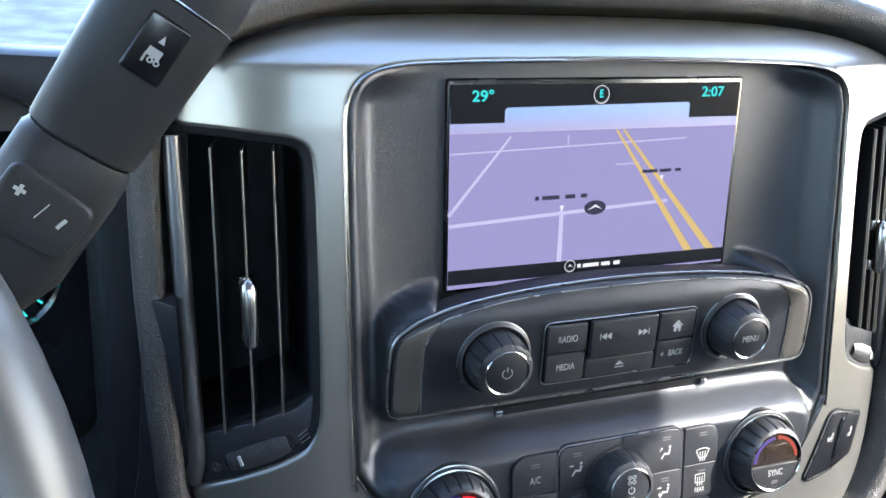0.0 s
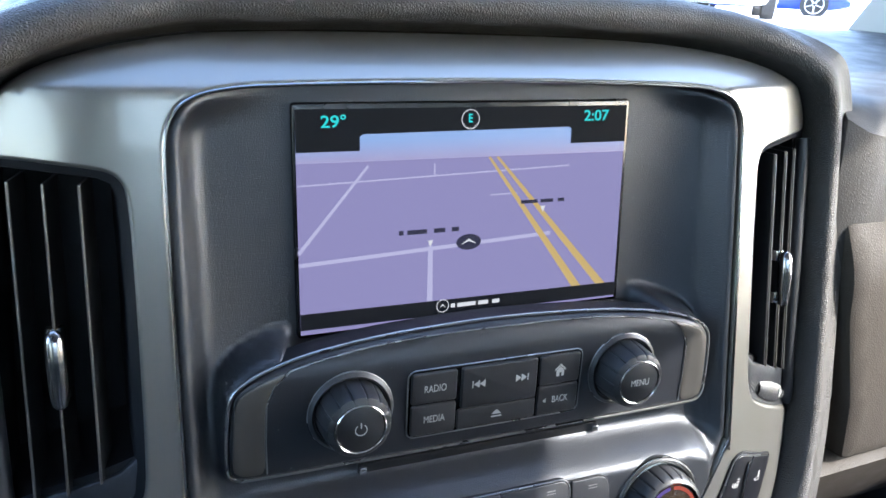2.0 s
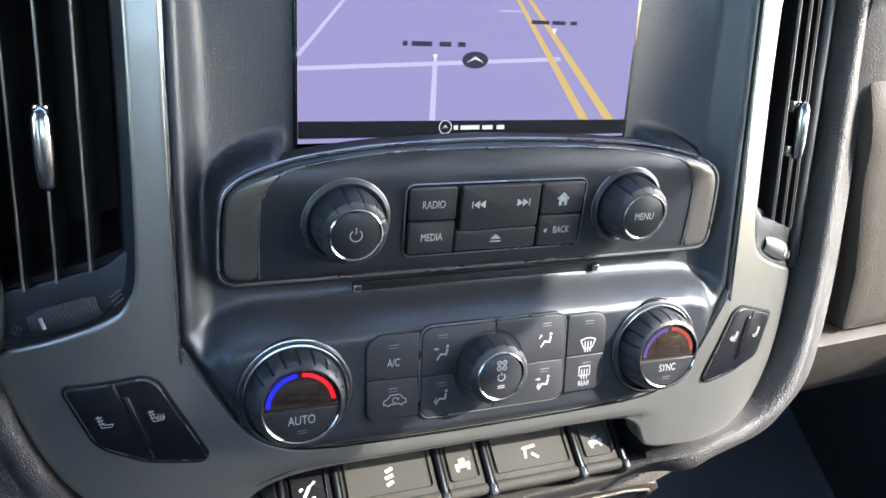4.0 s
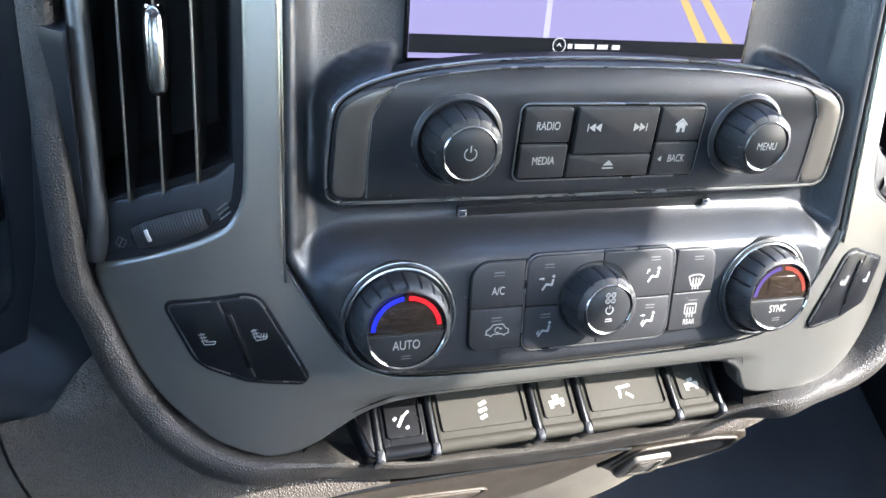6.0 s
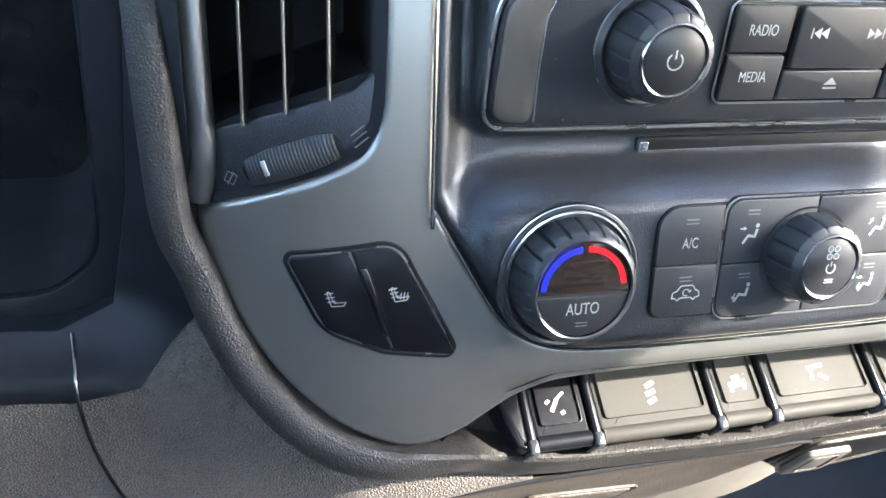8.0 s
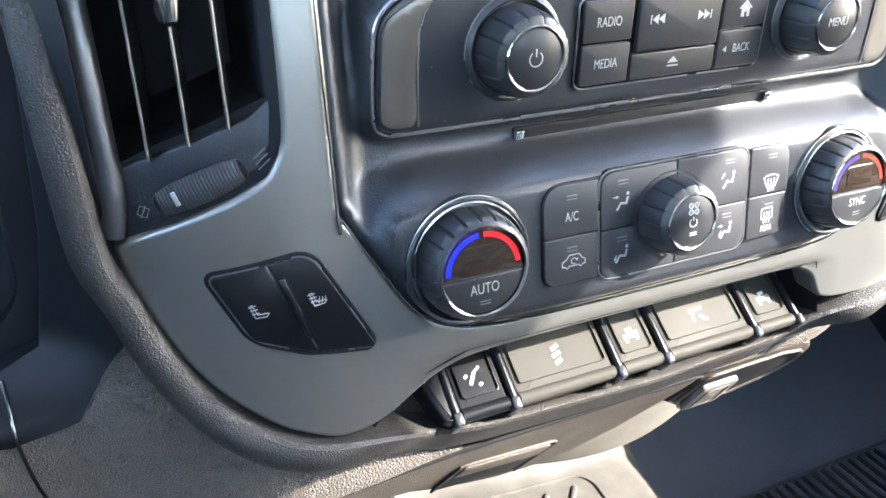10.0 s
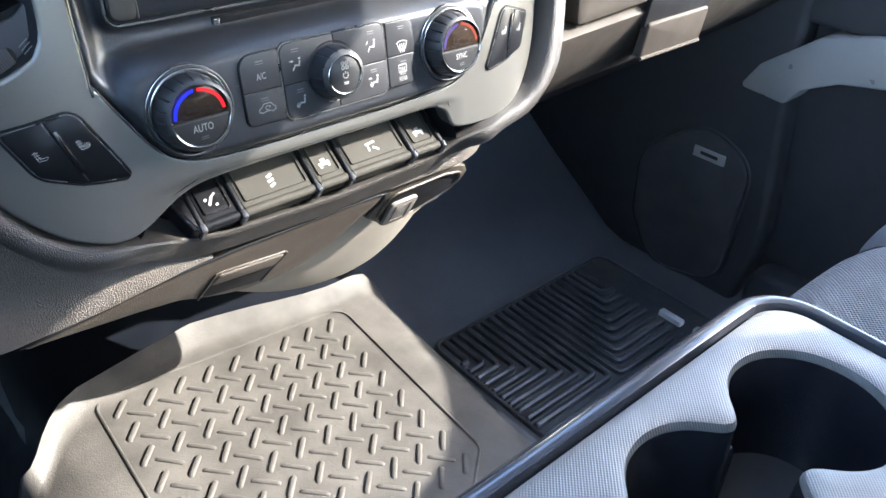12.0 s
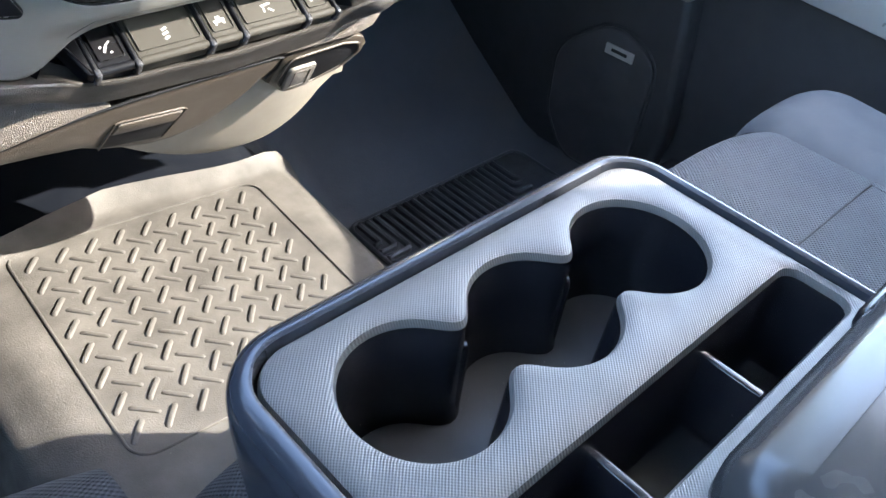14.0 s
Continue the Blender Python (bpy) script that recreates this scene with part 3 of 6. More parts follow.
part("instrument_cover", skin([(-0.56, 0.53), (-0.004, 0.53), (-0.004, 0.806), (-0.30, 0.820), (-0.56, 0.815)], [HOODO], 0.012, lambda x, z: 0.372 + 0.06 * np.maximum(0, 0.60 - z), 0.006, 0.02), COVERM, dash, "smooth black cover round the instruments")

# soft rolled surround of the centre stack
SIDE = [(0.003, 0.60), (0.0015, 0.64), (0.0, 0.70), (0.001, 0.75), (0.004, 0.778), (0.010, 0.793), (0.020, 0.806), (0.036, 0.817), (0.064, 0.826), (0.10, 0.8315), (0.16, 0.834), (XC, 0.8345)]
LOWSIDE = [(0.003, 0.60), (0.006, 0.588), (0.0105, 0.572), (0.017, 0.558), (0.026, 0.5435), (0.044, 0.526), (0.053, 0.5215), (0.068, 0.5185), (0.085, 0.515), (0.10, 0.5105), (0.12, 0.505), (0.14, 0.5015), (XC, 0.4985)]
half = low_brow(list(reversed(SIDE))) + LOWSIDE[1:]
half_b = [(x, z + 0.0065 * float(smooth(0.315, 0.335, np.array(x)) * smooth(0.402, 0.378, np.array(x)))) if z < 0.53 else (x, z) for x, z in mirror(half)]
roll_loop = densify(half + half_b[1:-1], 0.004)
for _ in range(6):
    roll_loop = [((a[0] + 2 * b[0] + c[0]) / 4, (a[1] + 2 * b[1] + c[1]) / 4) for a, b, c in zip(roll_loop[-1:] + roll_loop[:-1], roll_loop, roll_loop[1:] + roll_loop[:1])]
bm = bmesh.new()
loops = []
n = len(roll_loop)
outs = [Vector((b[0] - a[0], b[1] - a[1])) for a, b in zip(roll_loop, inset(roll_loop, -0.001))]
for _ in range(8):
    outs = [(outs[i - 1] + outs[i] * 2 + outs[(i + 1) % n]).normalized() for i in range(n)]
for i, (x, z) in enumerate(roll_loop):
    o = outs[i]
    up = max(0.0, o.y)
    dn = max(0.0, -o.y)
    y = face_y(z) + float(set_back(x)) + float(brow(z)) + 0.003 - 0.003 * dn
    k = 0.0145 + 0.0060 * up + 0.005 * max(0.0, o.x) * (1 - up)
    h = (0.0125 + 0.0055 * up) * (1 - 0.45 * float(smooth(0.15, 0.75, np.array(dn))))
    lean_in = 1.0 + 0.5 * max(0.0, -o.x, dn)
    prof = [(-0.004, 0.014), (-0.001, 0.002), (0.0004, -0.30 * h)]
    for q in range(7):
        a = math.pi * (0.12 + 0.88 * q / 6)
        prof.append((k * (0.5 - 0.5 * math.cos(a)) ** lean_in, -h * math.sin(a) ** 0.8 if q < 6 else 0.0))
    prof += [(k * 1.02, 0.008), (k * 1.02, 0.025), (k * (1.0 if up < 0.4 else 1.02), 0.05 + 0.03 * up)]
    # beside the glove compartment it is an upright edge that runs on flat
    flat = [(-0.004, 0.014), (-0.001, 0.002), (0.0006, -0.009), (0.0016, -0.0148), (0.0034, -0.0186), (0.0058, -0.0204), (0.0088, -0.0206), (0.0120, -0.0192), (0.0150, -0.0168), (0.0200, -0.0152), (0.0250, -0.0144), (0.0262, -0.0080), (0.0262, 0.030)]
    r = float(smooth(0.10, 0.80, np.array(o.x)) * smooth(0.49, 0.56, np.array(z)))
    prof = [(a0 + (a1 - a0) * r, b0 + (b1 - b0) * r) for (a0, b0), (a1, b1) in zip(prof, flat)]
    # under the switches the roll is a small bead that runs on down to the drawer
    bead = [(0.0030, 0.024), (0.0012, 0.0120), (0.0002, 0.0086), (0.0006, 0.0074), (0.0024, 0.0074), (0.0050, 0.0092), (0.0080, 0.0116), (0.0110, 0.0138), (0.0150, 0.0164), (0.0190, 0.0188), (0.0224, 0.0212), (0.0236, 0.0300), (0.0236, 0.055)]
    xs = np.array(x if x < XC else 2 * XC - x)
    wide = float(smooth(0.060, 0.125, xs) if x < XC else smooth(0.095, 0.138, xs)) if z < 0.55 else 0.0
    inner = float(smooth(0.040, 0.075, xs) if x < XC else smooth(0.100, 0.125, xs)) if z < 0.55 else 0.0
    prof = [(a0 + (a1 - a0) * s, b0 + (b1 - b0) * s) for s, (a0, b0), (a1, b1) in zip([inner] * 2 + [wide] * 11, prof, bead)]
    tight = 0.0034 * max(0.0, -o.x, dn) * (1 - wide) if x < XC and z < 0.60 else 0.0
    tight *= float(smooth(0.60, 0.58, np.array(z)))
    loops.append([(x + o.x * (a - tight), y + b, z + o.y * (a - tight)) for a, b in prof])
loops.append(loops[0])
bm = loft(loops)
bmesh.ops.remove_doubles(bm, verts=bm.verts, dist=1e-6)
part("soft_surround", bm, LEATHER, dash, "rolled dark grained vinyl surround")

# lower vinyl panels either side of the steering column
SEAM = [(-0.0055, 0.452), (0.0133, 0.453), (0.0332, 0.4552), (0.0624, 0.4604), (0.0891, 0.4662), (0.1158, 0.470), (0.1513, 0.4728), (0.1915, 0.4734), (0.239, 0.4736), (0.2731, 0.4732), (0.2806, 0.4715)]
LOWLEFT = [(-0.30, 0.470), (-0.30, 0.524), (-0.045, 0.524), (-0.020, 0.532), (0.0, 0.556), (0.011, 0.575), (0.02, 0.562), (0.05, 0.528), (0.09, 0.508), (0.135, 0.500), (0.137, 0.4725)] + [(x, z + 0.0008) for x, z in reversed(SEAM[:6])] + [(-0.03, 0.453), (-0.08, 0.458)]


def tray_y(x, z):
    return 0.3255 + (0.470 - z) * 0.55 + 0 * x


def low_depth(x, z):
    return np.maximum(0.3255 + 0.010 * smooth(0.10, 0.01, x) + 0.014 * smooth(0.02, -0.08, x) + 0.030 * smooth(0.53, 0.56, z) * smooth(0.02, -0.03, x), tray_y(x, z) - 0.001)


# top of the left panel in darker colour, painting the column's shadow
LOWSHADE = [(-0.30, 0.5243), (-0.30, 0.546), (-0.05, 0.546), (-0.030, 0.553), (-0.020, 0.60), (-0.010, 0.70), (0.004, 0.70), (0.004, 0.60), (0.011, 0.5755), (0.0, 0.5565), (-0.020, 0.5323), (-0.045, 0.5243)]
part("panel_shade", skin(LOWSHADE, [], 0.006, low_depth, 0.0006, 0.03), COVERM, dash, "upper part of the lower panel, column shadow put in as near-black")
part("lower_vinyl_panel", skin(LOWLEFT, [], 0.006, low_depth, 0.0012, 0.03), VINYL, dash)
LOWRIGHT = rounded([(0.2815, 0.4740, 0.002), (0.2815, 0.4960, 0.0), (0.330, 0.4980, 0.0), (0.360, 0.5080, 0.0), (0.395, 0.5160, 0.0), (0.418, 0.5290, 0.004), (0.414, 0.5120, 0.012), (0.396, 0.4900, 0.014), (0.376, 0.4755, 0.010), (0.345, 0.4735, 0.002)], 4)
part("lower_vinyl_panel", skin(LOWRIGHT, [], 0.005, lambda x, z: 0.3225 + 0.25 * np.maximum(0, x - 0.36) - 0.10 * np.maximum(0, z - 0.485), 0.004, 0.03), VINYL, dash)
part("panel_seam", tube([(x, float(low_depth(np.array(x), np.array(z))) - 0.0004, z) for x, z in ((-0.0446, 0.5456), (-0.0438, 0.5418), (-0.0432, 0.5380), (-0.0430, 0.5326), (-0.0430, 0.5256), (-0.0425, 0.5180), (-0.0417, 0.5101), (-0.0405, 0.5031), (-0.0388, 0.4956), (-0.0366, 0.4883), (-0.0341, 0.4812), (-0.0300, 0.4720), (-0.0255, 0.4630))], 0.0008), DARKCHROME, dash, "thin pale seam edge")

# instrument binnacle beside the stack
bm = loft([[(x, y, z) for x, z in inset(HOODO, d)] for y, d in ((0.378, 0.0), (0.420, 0.004), (0.462, 0.012))], close=True)
part("binnacle_wall", bm, LEVERM, dash, "dark instrument hood wall")
bm = bmesh.new()
rings(bm, [[(x, 0.461, z) for x, z in inset(HOODO, 0.008)]], True, (False, True))
part("instrument_face", bm, GLOSSBLACK, dash, "glossy dark instrument panel")
gauge = facing(-0.090, 0.456, 0.684)
part("gauge_ring", lathe([(0.040, 0), (0.040, 0.006), (0.037, 0.008), (0.035, 0.004)], gauge, 40, cap=(False, False)), DARKCHROME, dash)
TEAL = glow("teal display light", (0.05, 0.75, 0.72), 0.9)
for a in range(-60, 241, 20):
    mark([bar(0.026 * math.cos(radians(a)), 0.026 * math.sin(radians(a)), 0.033 * math.cos(radians(a)), 0.033 * math.sin(radians(a)), 0.0014)], gauge, TEAL, dash, "gauge_tick", 0.004)

# glove compartments
GL = rounded([(0.509, 0.552, 0.006), (0.97, 0.575, 0.012), (0.97, 0.757, 0.03), (0.477, 0.748, 0.008), (0.4775, 0.728, 0.03), (0.486, 0.66, 0.1), (0.505, 0.595, 0.03)], 6)
glove = part("upper_glove_door", skin(GL, [], 0.008, lambda x, z: 0.3455 + 0.02 * smooth(0.68, 0.76, z), 0.004, 0.02), GLOVE, dash, "grained brown-grey upper glove compartment door")
rows = []
for x in np.linspace(0.40, 1.0, 40):
    s = float(smooth(0.40, 0.47, np.array(x)))
    z0 = 0.548 + 0.022 * (x - 0.48) / 0.49
    rows.append([(x, 0.372, z0 + 0.004), (x, 0.352, z0), (x, 0.346, z0 - 0.006), (x, 0.350, z0 - 0.016), (x, 0.368, z0 - 0.052), (x, 0.398, z0 - 0.088), (x, 0.44, z0 - 0.125), (x, 0.52, z0 - 0.155), (x, 0.60, z0 - 0.15)])
# same moulding as the door, its shade painted near-black
part("glove_underside", loft([r[5:] for r in rows]), VOID, dash, "glove compartment underside, shade put in as near-black")
low_glove = part("lower_glove_door", loft([r[:6] for r in rows]), GLOVE, dash, "brown-grey lower glove compartment door")
hm = facing(0.665, 0.346, 0.533, -8)
# no hollow here: a black plate paints the finger recess's shade
part("handle_recess", prism(rect(-0.055, -0.003, 0.055, 0.030, 0.006), -0.004, 0.0010, 0.0008, hm), VOID, low_glove, "flat near-black plate for the finger recess's shade")
part("handle", prism(rect(-0.052, -0.034, 0.052, 0.004, 0.005), -0.004, 0.0045, 0.003, hm), GLOVE, low_glove, "moulded latch handle")
part("handle_lip", tube([hm @ Vector((u, -0.033, 0.0045)) for u in np.linspace(-0.05, 0.05, 8)], 0.0022), GLOVE, low_glove)

# lower storage door, outlet flap and shroud
TR = [(x, z - 0.0008) for x, z in SEAM[1:]] + [(0.2746, 0.460), (0.2660, 0.4500), (0.2480, 0.4290), (0.2240, 0.4115), (0.1960, 0.4066), (0.1731, 0.4085), (0.1550, 0.4146), (0.1334, 0.4235), (0.1169, 0.4330), (0.0872, 0.4392), (0.0633, 0.4427), (0.0209, 0.4488)]


tray = thing("storage_drawer", (0.17, 0.34, 0.44), "dark moulded pull-out drawer under the switches", "drawer")
part("drawer_front", skin(TR, [], 0.005, tray_y, 0.003, 0.03), LOWER, tray)
pm = facing(0.166, float(tray_y(np.array(0.166), np.array(0.440))), 0.440, -28.8)
# shade behind the pull is a black plate lying on the drawer
part("pull_recess", prism(rounded([(-0.0350, -0.0150, 0.001), (0.0170, -0.0270, 0.003), (0.0330, 0.0064, 0.003), (-0.0242, 0.0142, 0.004)], 4), -0.003, 0.0008, 0.0003, pm), VOID, tray, "flat near-black plate for the shade behind the pull")
part("pull_edge", tube([pm @ Vector((u, v, 0.0008)) for u, v in ((-0.0356, -0.0154), (-0.0250, 0.0138), (-0.0210, 0.0150), (0.0310, 0.0076), (0.0336, 0.0050), (0.0176, -0.0276))], 0.0009, n=8), LOWER, tray, "moulded edge of the recess")
part("pull", prism(rounded([(-0.0290, 0.0010, 0.002), (0.0255, -0.0068, 0.002), (0.0314, 0.0053, 0.002), (-0.0224, 0.0126, 0.003)], 4), -0.002, 0.0022, 0.0016, pm), LOWER, tray, "moulded finger pull")
part("drawer_gap", tube([(x, float(tray_y(np.array(x), np.array(z))) + 0.0006, z + 0.0004) for x, z in SEAM[1:]] + [(0.2790, 0.3318, 0.4600), (0.2700, 0.3370, 0.4500)], 0.0011, n=8), VOID, tray, "dark joint above the drawer")
OUT = [(0.2785, 0.4385), (0.2832, 0.4673), (0.2918, 0.4704), (0.338, 0.4718), (0.358, 0.4705), (0.3695, 0.4655), (0.3765, 0.4560), (0.3755, 0.4440), (0.368, 0.4340), (0.3560, 0.4260), (0.3300, 0.4205), (0.2990, 0.4205)]
outlet = thing("power_outlet", (0.32, 0.335, 0.45), "dark power outlet surround with a grey flap", "outlet")
part("surround", skin(OUT, [], 0.004, lambda x, z: 0.3280 + (0.470 - z) * 0.55, 0.003, 0.02), LOWER, outlet)
om = facing(0.309, 0.3280 + 0.027 * 0.55, 0.443, -28.8)
# the outlet well's shade is painted by a thin black plate
part("well", prism(rounded([(-0.023, -0.004, 0.004), (-0.013, -0.022, 0.004), (0.022, -0.020, 0.006), (0.046, -0.010, 0.012), (0.061, 0.006, 0.010), (0.056, 0.020, 0.010), (0.036, 0.026, 0.010), (-0.018, 0.024, 0.008)]), -0.002, 0.0006, 0.0003, om), VOID, outlet, "flat near-black plate for the well's shade")
part("well_rim", tube([om @ Vector((u, v, 0.0006)) for u, v in densify(rounded([(-0.023, -0.004, 0.004), (-0.013, -0.022, 0.004), (0.022, -0.020, 0.006), (0.046, -0.010, 0.012), (0.061, 0.006, 0.010), (0.056, 0.020, 0.010), (0.036, 0.026, 0.010), (-0.018, 0.024, 0.008)]), 0.004)], 0.0012, True, 8), LOWER, outlet)
part("flap", prism(rect(-0.015, -0.021, 0.013, 0.011, 0.004), -0.002, 0.0036, 0.0012, om), FLAPM, outlet, "pale grey outlet flap")
part("flap_outline", tube([om @ Vector((u, v, 0.0037)) for u, v in densify(rect(-0.009, -0.015, 0.007, 0.006, 0.001), 0.004)], 0.0004, True, 6), LOWER, outlet, "moulded rectangle on the flap")
rows = []
for i in range(24):
    x = 0.13 + 0.265 * i / 23
    t = (x - 0.305) / 0.12
    zb = 0.330 + (0.085 if t > 0 else 0.036) * abs(t) ** 2.1
    zm = max(zb + 0.008, 0.395)
    zt = 0.462 - 0.045 * float(smooth(0.33, 0.395, np.array(x)))
    dy = 0.035 * float(smooth(0.33, 0.385, np.array(x)))
    rows.append([(x, 0.352 + dy, zt), (x, 0.369 + 0.6 * dy, min(0.430, zt - 0.004)), (x, 0.393, zm), (x, 0.414, zb + 0.006), (x, 0.420, zb), (x, 0.428, zb + 0.008), (x, 0.450, zb + 0.030), (x, 0.52, zb + 0.06)])
part("lower_shroud", loft(rows), SHROUD, dash, "pale brown-grey shroud under the drawer")
# plain sheet under the dash, coloured near-black for the shade there
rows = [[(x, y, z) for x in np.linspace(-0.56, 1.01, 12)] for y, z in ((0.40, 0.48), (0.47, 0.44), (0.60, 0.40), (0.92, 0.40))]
part("under_panel", loft(rows), VOID, dash, "dashboard underside, shade put in as near-black")

# ---- centre stack bezel ----
stack = thing("centre_stack", (XC, 0.34, 0.55), "satin silver centre stack bezel round a charcoal panel", "dash panel")
lb = [(0.16, 0.829), (0.10, 0.827), (0.064, 0.821), (0.036, 0.812), (0.019, 0.800), (0.010, 0.788), (0.006, 0.777),
      (0.030, 0.7765), (0.057, 0.774), (0.0635, 0.771), (0.0665, 0.764), (0.0665, 0.72), (0.0652, 0.65), (0.0635, 0.637), (0.058, 0.6275), (0.046, 0.621), (0.026, 0.612), (0.0045, 0.6030),
      (0.0058, 0.594), (0.009, 0.583), (0.018, 0.563), (0.030, 0.546), (0.049, 0.530), (0.062, 0.5245), (0.072, 0.521), (0.083, 0.5212), (0.094, 0.5255), (0.104, 0.5308), (0.115, 0.5360), (0.130, 0.5395), (0.150, 0.5405), (0.17, 0.5408)]
rb = [(0.287, 0.5408), (0.302, 0.5406), (0.316, 0.5392), (0.323, 0.535), (0.326, 0.526), (0.330, 0.521), (0.355, 0.519), (0.374, 0.520), (0.385, 0.522), (0.395, 0.5245), (0.408, 0.530), (0.427, 0.546), (0.439, 0.563), (0.448, 0.583), (0.4512, 0.594), (0.4525, 0.6030)]
ru = mirror(lb)
k = next(i for i, p in enumerate(ru) if abs(p[1] - 0.6030) < 1e-6)
BEZEL = lb + rb + ru[k + 1:]
li = [(XC, 0.808), (0.12, 0.8065), (0.098, 0.804), (0.088, 0.799), (0.0825, 0.790), (0.081, 0.775), (0.0805, 0.60), (0.0805, 0.612), (0.085, 0.604), (0.103, 0.5735), (0.110, 0.5655), (0.118, 0.5600), (0.130, 0.5556), (0.15, 0.5537), (0.19, 0.5530), (XC, 0.5530)]
INNER = li + mirror(li)[1:-1]


def soften(loop, rounds=2):
    """Cuts the corners of an outline."""
    for _ in range(rounds):
        out = []
        for i in range(len(loop)):
            a, b = loop[i], loop[(i + 1) % len(loop)]
            out += [(0.78 * a[0] + 0.22 * b[0], 0.78 * a[1] + 0.22 * b[1]), (0.22 * a[0] + 0.78 * b[0], 0.22 * a[1] + 0.78 * b[1])]
        loop = out
    return loop


BEZEL, INNER = soften(low_brow(BEZEL)), soften(INNER)


def bezel_y(x, z):
    return 0.313 + (z - 0.577) * 0.165 + set_back(x) + brow(z) + 0.003 * np.clip((0.5475 - z) / 0.0065, 0, 1) ** 2 * smooth(0.09, 0.13, x) * smooth(0.34, 0.31, x)


true_normals(part("bezel", skin(BEZEL, [INNER], 0.003, bezel_y, 0.0022, 0.012), SILVER, stack, "satin silver bezel", 180), bezel_y)
edge = densify(inset(INNER, -0.0002), 0.004)
part("bright_edge", tube([(x, float(bezel_y(np.array(x), np.array(z))) - 0.0007, z) for x, z in edge], 0.0007, True, 6), DARKCHROME, stack, "thin chrome line")

# moulded inner panel
POD = [(0.099, 0.640), (0.0995, 0.660), (0.101, 0.675), (0.105, 0.6805), (0.114, 0.6855), (0.133, 0.6905), (0.165, 0.6940), (0.20, 0.6955), (XC, 0.6960)]
POD = list(reversed(POD)) + [(0.102, 0.6365), (0.107, 0.6355), (XC, 0.6355)]
POD = soften(POD + mirror(POD)[1:-1])
CLIM = rounded([(0.105, 0.53, 0), (0.093, 0.585, 0.01), (0.093, 0.612, 0.012), (0.112, 0.6165, 0.015), (XC, 0.6180, 0.0), (0.345, 0.6165, 0.015), (0.364, 0.612, 0.012), (0.364, 0.585, 0.01), (0.352, 0.53, 0)], 6)
SCR = rect(0.134, 0.686, 0.316, 0.7995, 0.003)
inner_d = densify(inset(INNER, -0.0012), 0.003)


def pod_y(x, z):
    return 0.3270 + 26 * np.maximum(0, z - 0.680) ** 2


def panel_y(x, z):
    pts = np.c_[x, z]
    e = -inside_and_distance(pts, inner_d)
    f = 0.313 + (z - 0.577) * 0.165
    y = f + 0.006 - 0.004 * smooth(0.0, 0.004, e) * smooth(0.012, 0.004, e) + 0.009 * smooth(0.004, 0.018, e)
    d = np.abs(x - XC)
    deep = 0.3570 + 0.0875 * (z - 0.6905) + 0.021 * (x - 0.1375)
    wing = smooth(0.640, 0.692, z) * (1 - (1 - np.clip((0.139 - d) / 0.047, 0, 1)) ** 2.2)
    y = y * (1 - wing) + wing * np.maximum(y, deep)
    dp = inside_and_distance(pts, POD)
    rise = smooth(0.007, 0.0005, dp) * smooth(0.001, 0.01, e) * (1 - smooth(0.106, 0.094, d) * smooth(0.672, 0.68, z))
    y = y * (1 - rise) + rise * np.minimum(y, pod_y(x, z) + 0.0042)
    dc = inside_and_distance(pts, CLIM)
    bump = smooth(0.007, -0.008, dc) * smooth(-0.001, 0.008, e)
    y = y * (1 - bump) + bump * (f - 0.0055)
    return y


part("moulded_panel", skin(INNER, [], 0.0022, panel_y, 0.0, 0.01), SATIN, stack, "charcoal moulded panel", 180)

# ---- screen ----
screen = thing("infotainment_screen", (0.225, 0.3565, 0.743), "lit colour screen with a lilac map and dark bars", "screen")
SX0, SX1, SZ0 = 0.1372, 0.3124, 0.6905
SW, SH = SX1 - SX0, 0.1046
part("screen_frame", prism(rect(-0.0014, -0.0016, SW + 0.0024, SH + 0.003, 0.002), -0.004, -0.0001, 0.001, facing(SX0, 0.3540, SZ0, 5, 1.2)), GLOSSBLACK, screen, "glossy black border")
sm = facing(SX0, 0.3540, SZ0, 5, 1.2)
MAPM = glow("lilac map", (0.275, 0.25, 0.46), 1.0)
MAPSKY = bpy.data.materials.new("map sky")
MAPSKY.use_nodes = True
_p = MAPSKY.node_tree.nodes["Principled BSDF"]
_g = MAPSKY.node_tree.nodes.new("ShaderNodeTexCoord")
_s = MAPSKY.node_tree.nodes.new("ShaderNodeSeparateXYZ")
_r = MAPSKY.node_tree.nodes.new("ShaderNodeMapRange")
_c = MAPSKY.node_tree.nodes.new("ShaderNodeMix")
_c.data_type = "RGBA"
_c.inputs[6].default_value, _c.inputs[7].default_value = (0.33, 0.30, 0.50, 1), (0.24, 0.38, 0.68, 1)
_r.inputs[1].default_value, _r.inputs[2].default_value = SZ0 + 0.775 * SH, SZ0 + 0.86 * SH
MAPSKY.node_tree.links.new(_g.outputs["Object"], _s.inputs[0])
MAPSKY.node_tree.links.new(_s.outputs[2], _r.inputs[0])
MAPSKY.node_tree.links.new(_r.outputs[0], _c.inputs[0])
MAPSKY.node_tree.links.new(_c.outputs[2], _p.inputs["Emission Color"])
_p.inputs["Emission Strength"].default_value = 2 ** -STOPS
_p.inputs["Base Color"].default_value = (0.01, 0.01, 0.01, 1)
ROADM = glow("pale map road", (0.48, 0.46, 0.66), 1.0)
YELLOW = glow("yellow map road", (0.58, 0.41, 0.15), 1.0)
INK = glow("dark map ink", (0.03, 0.03, 0.06), 1.0)
PALE = glow("white display print", (0.8, 0.8, 0.82), 0.9)


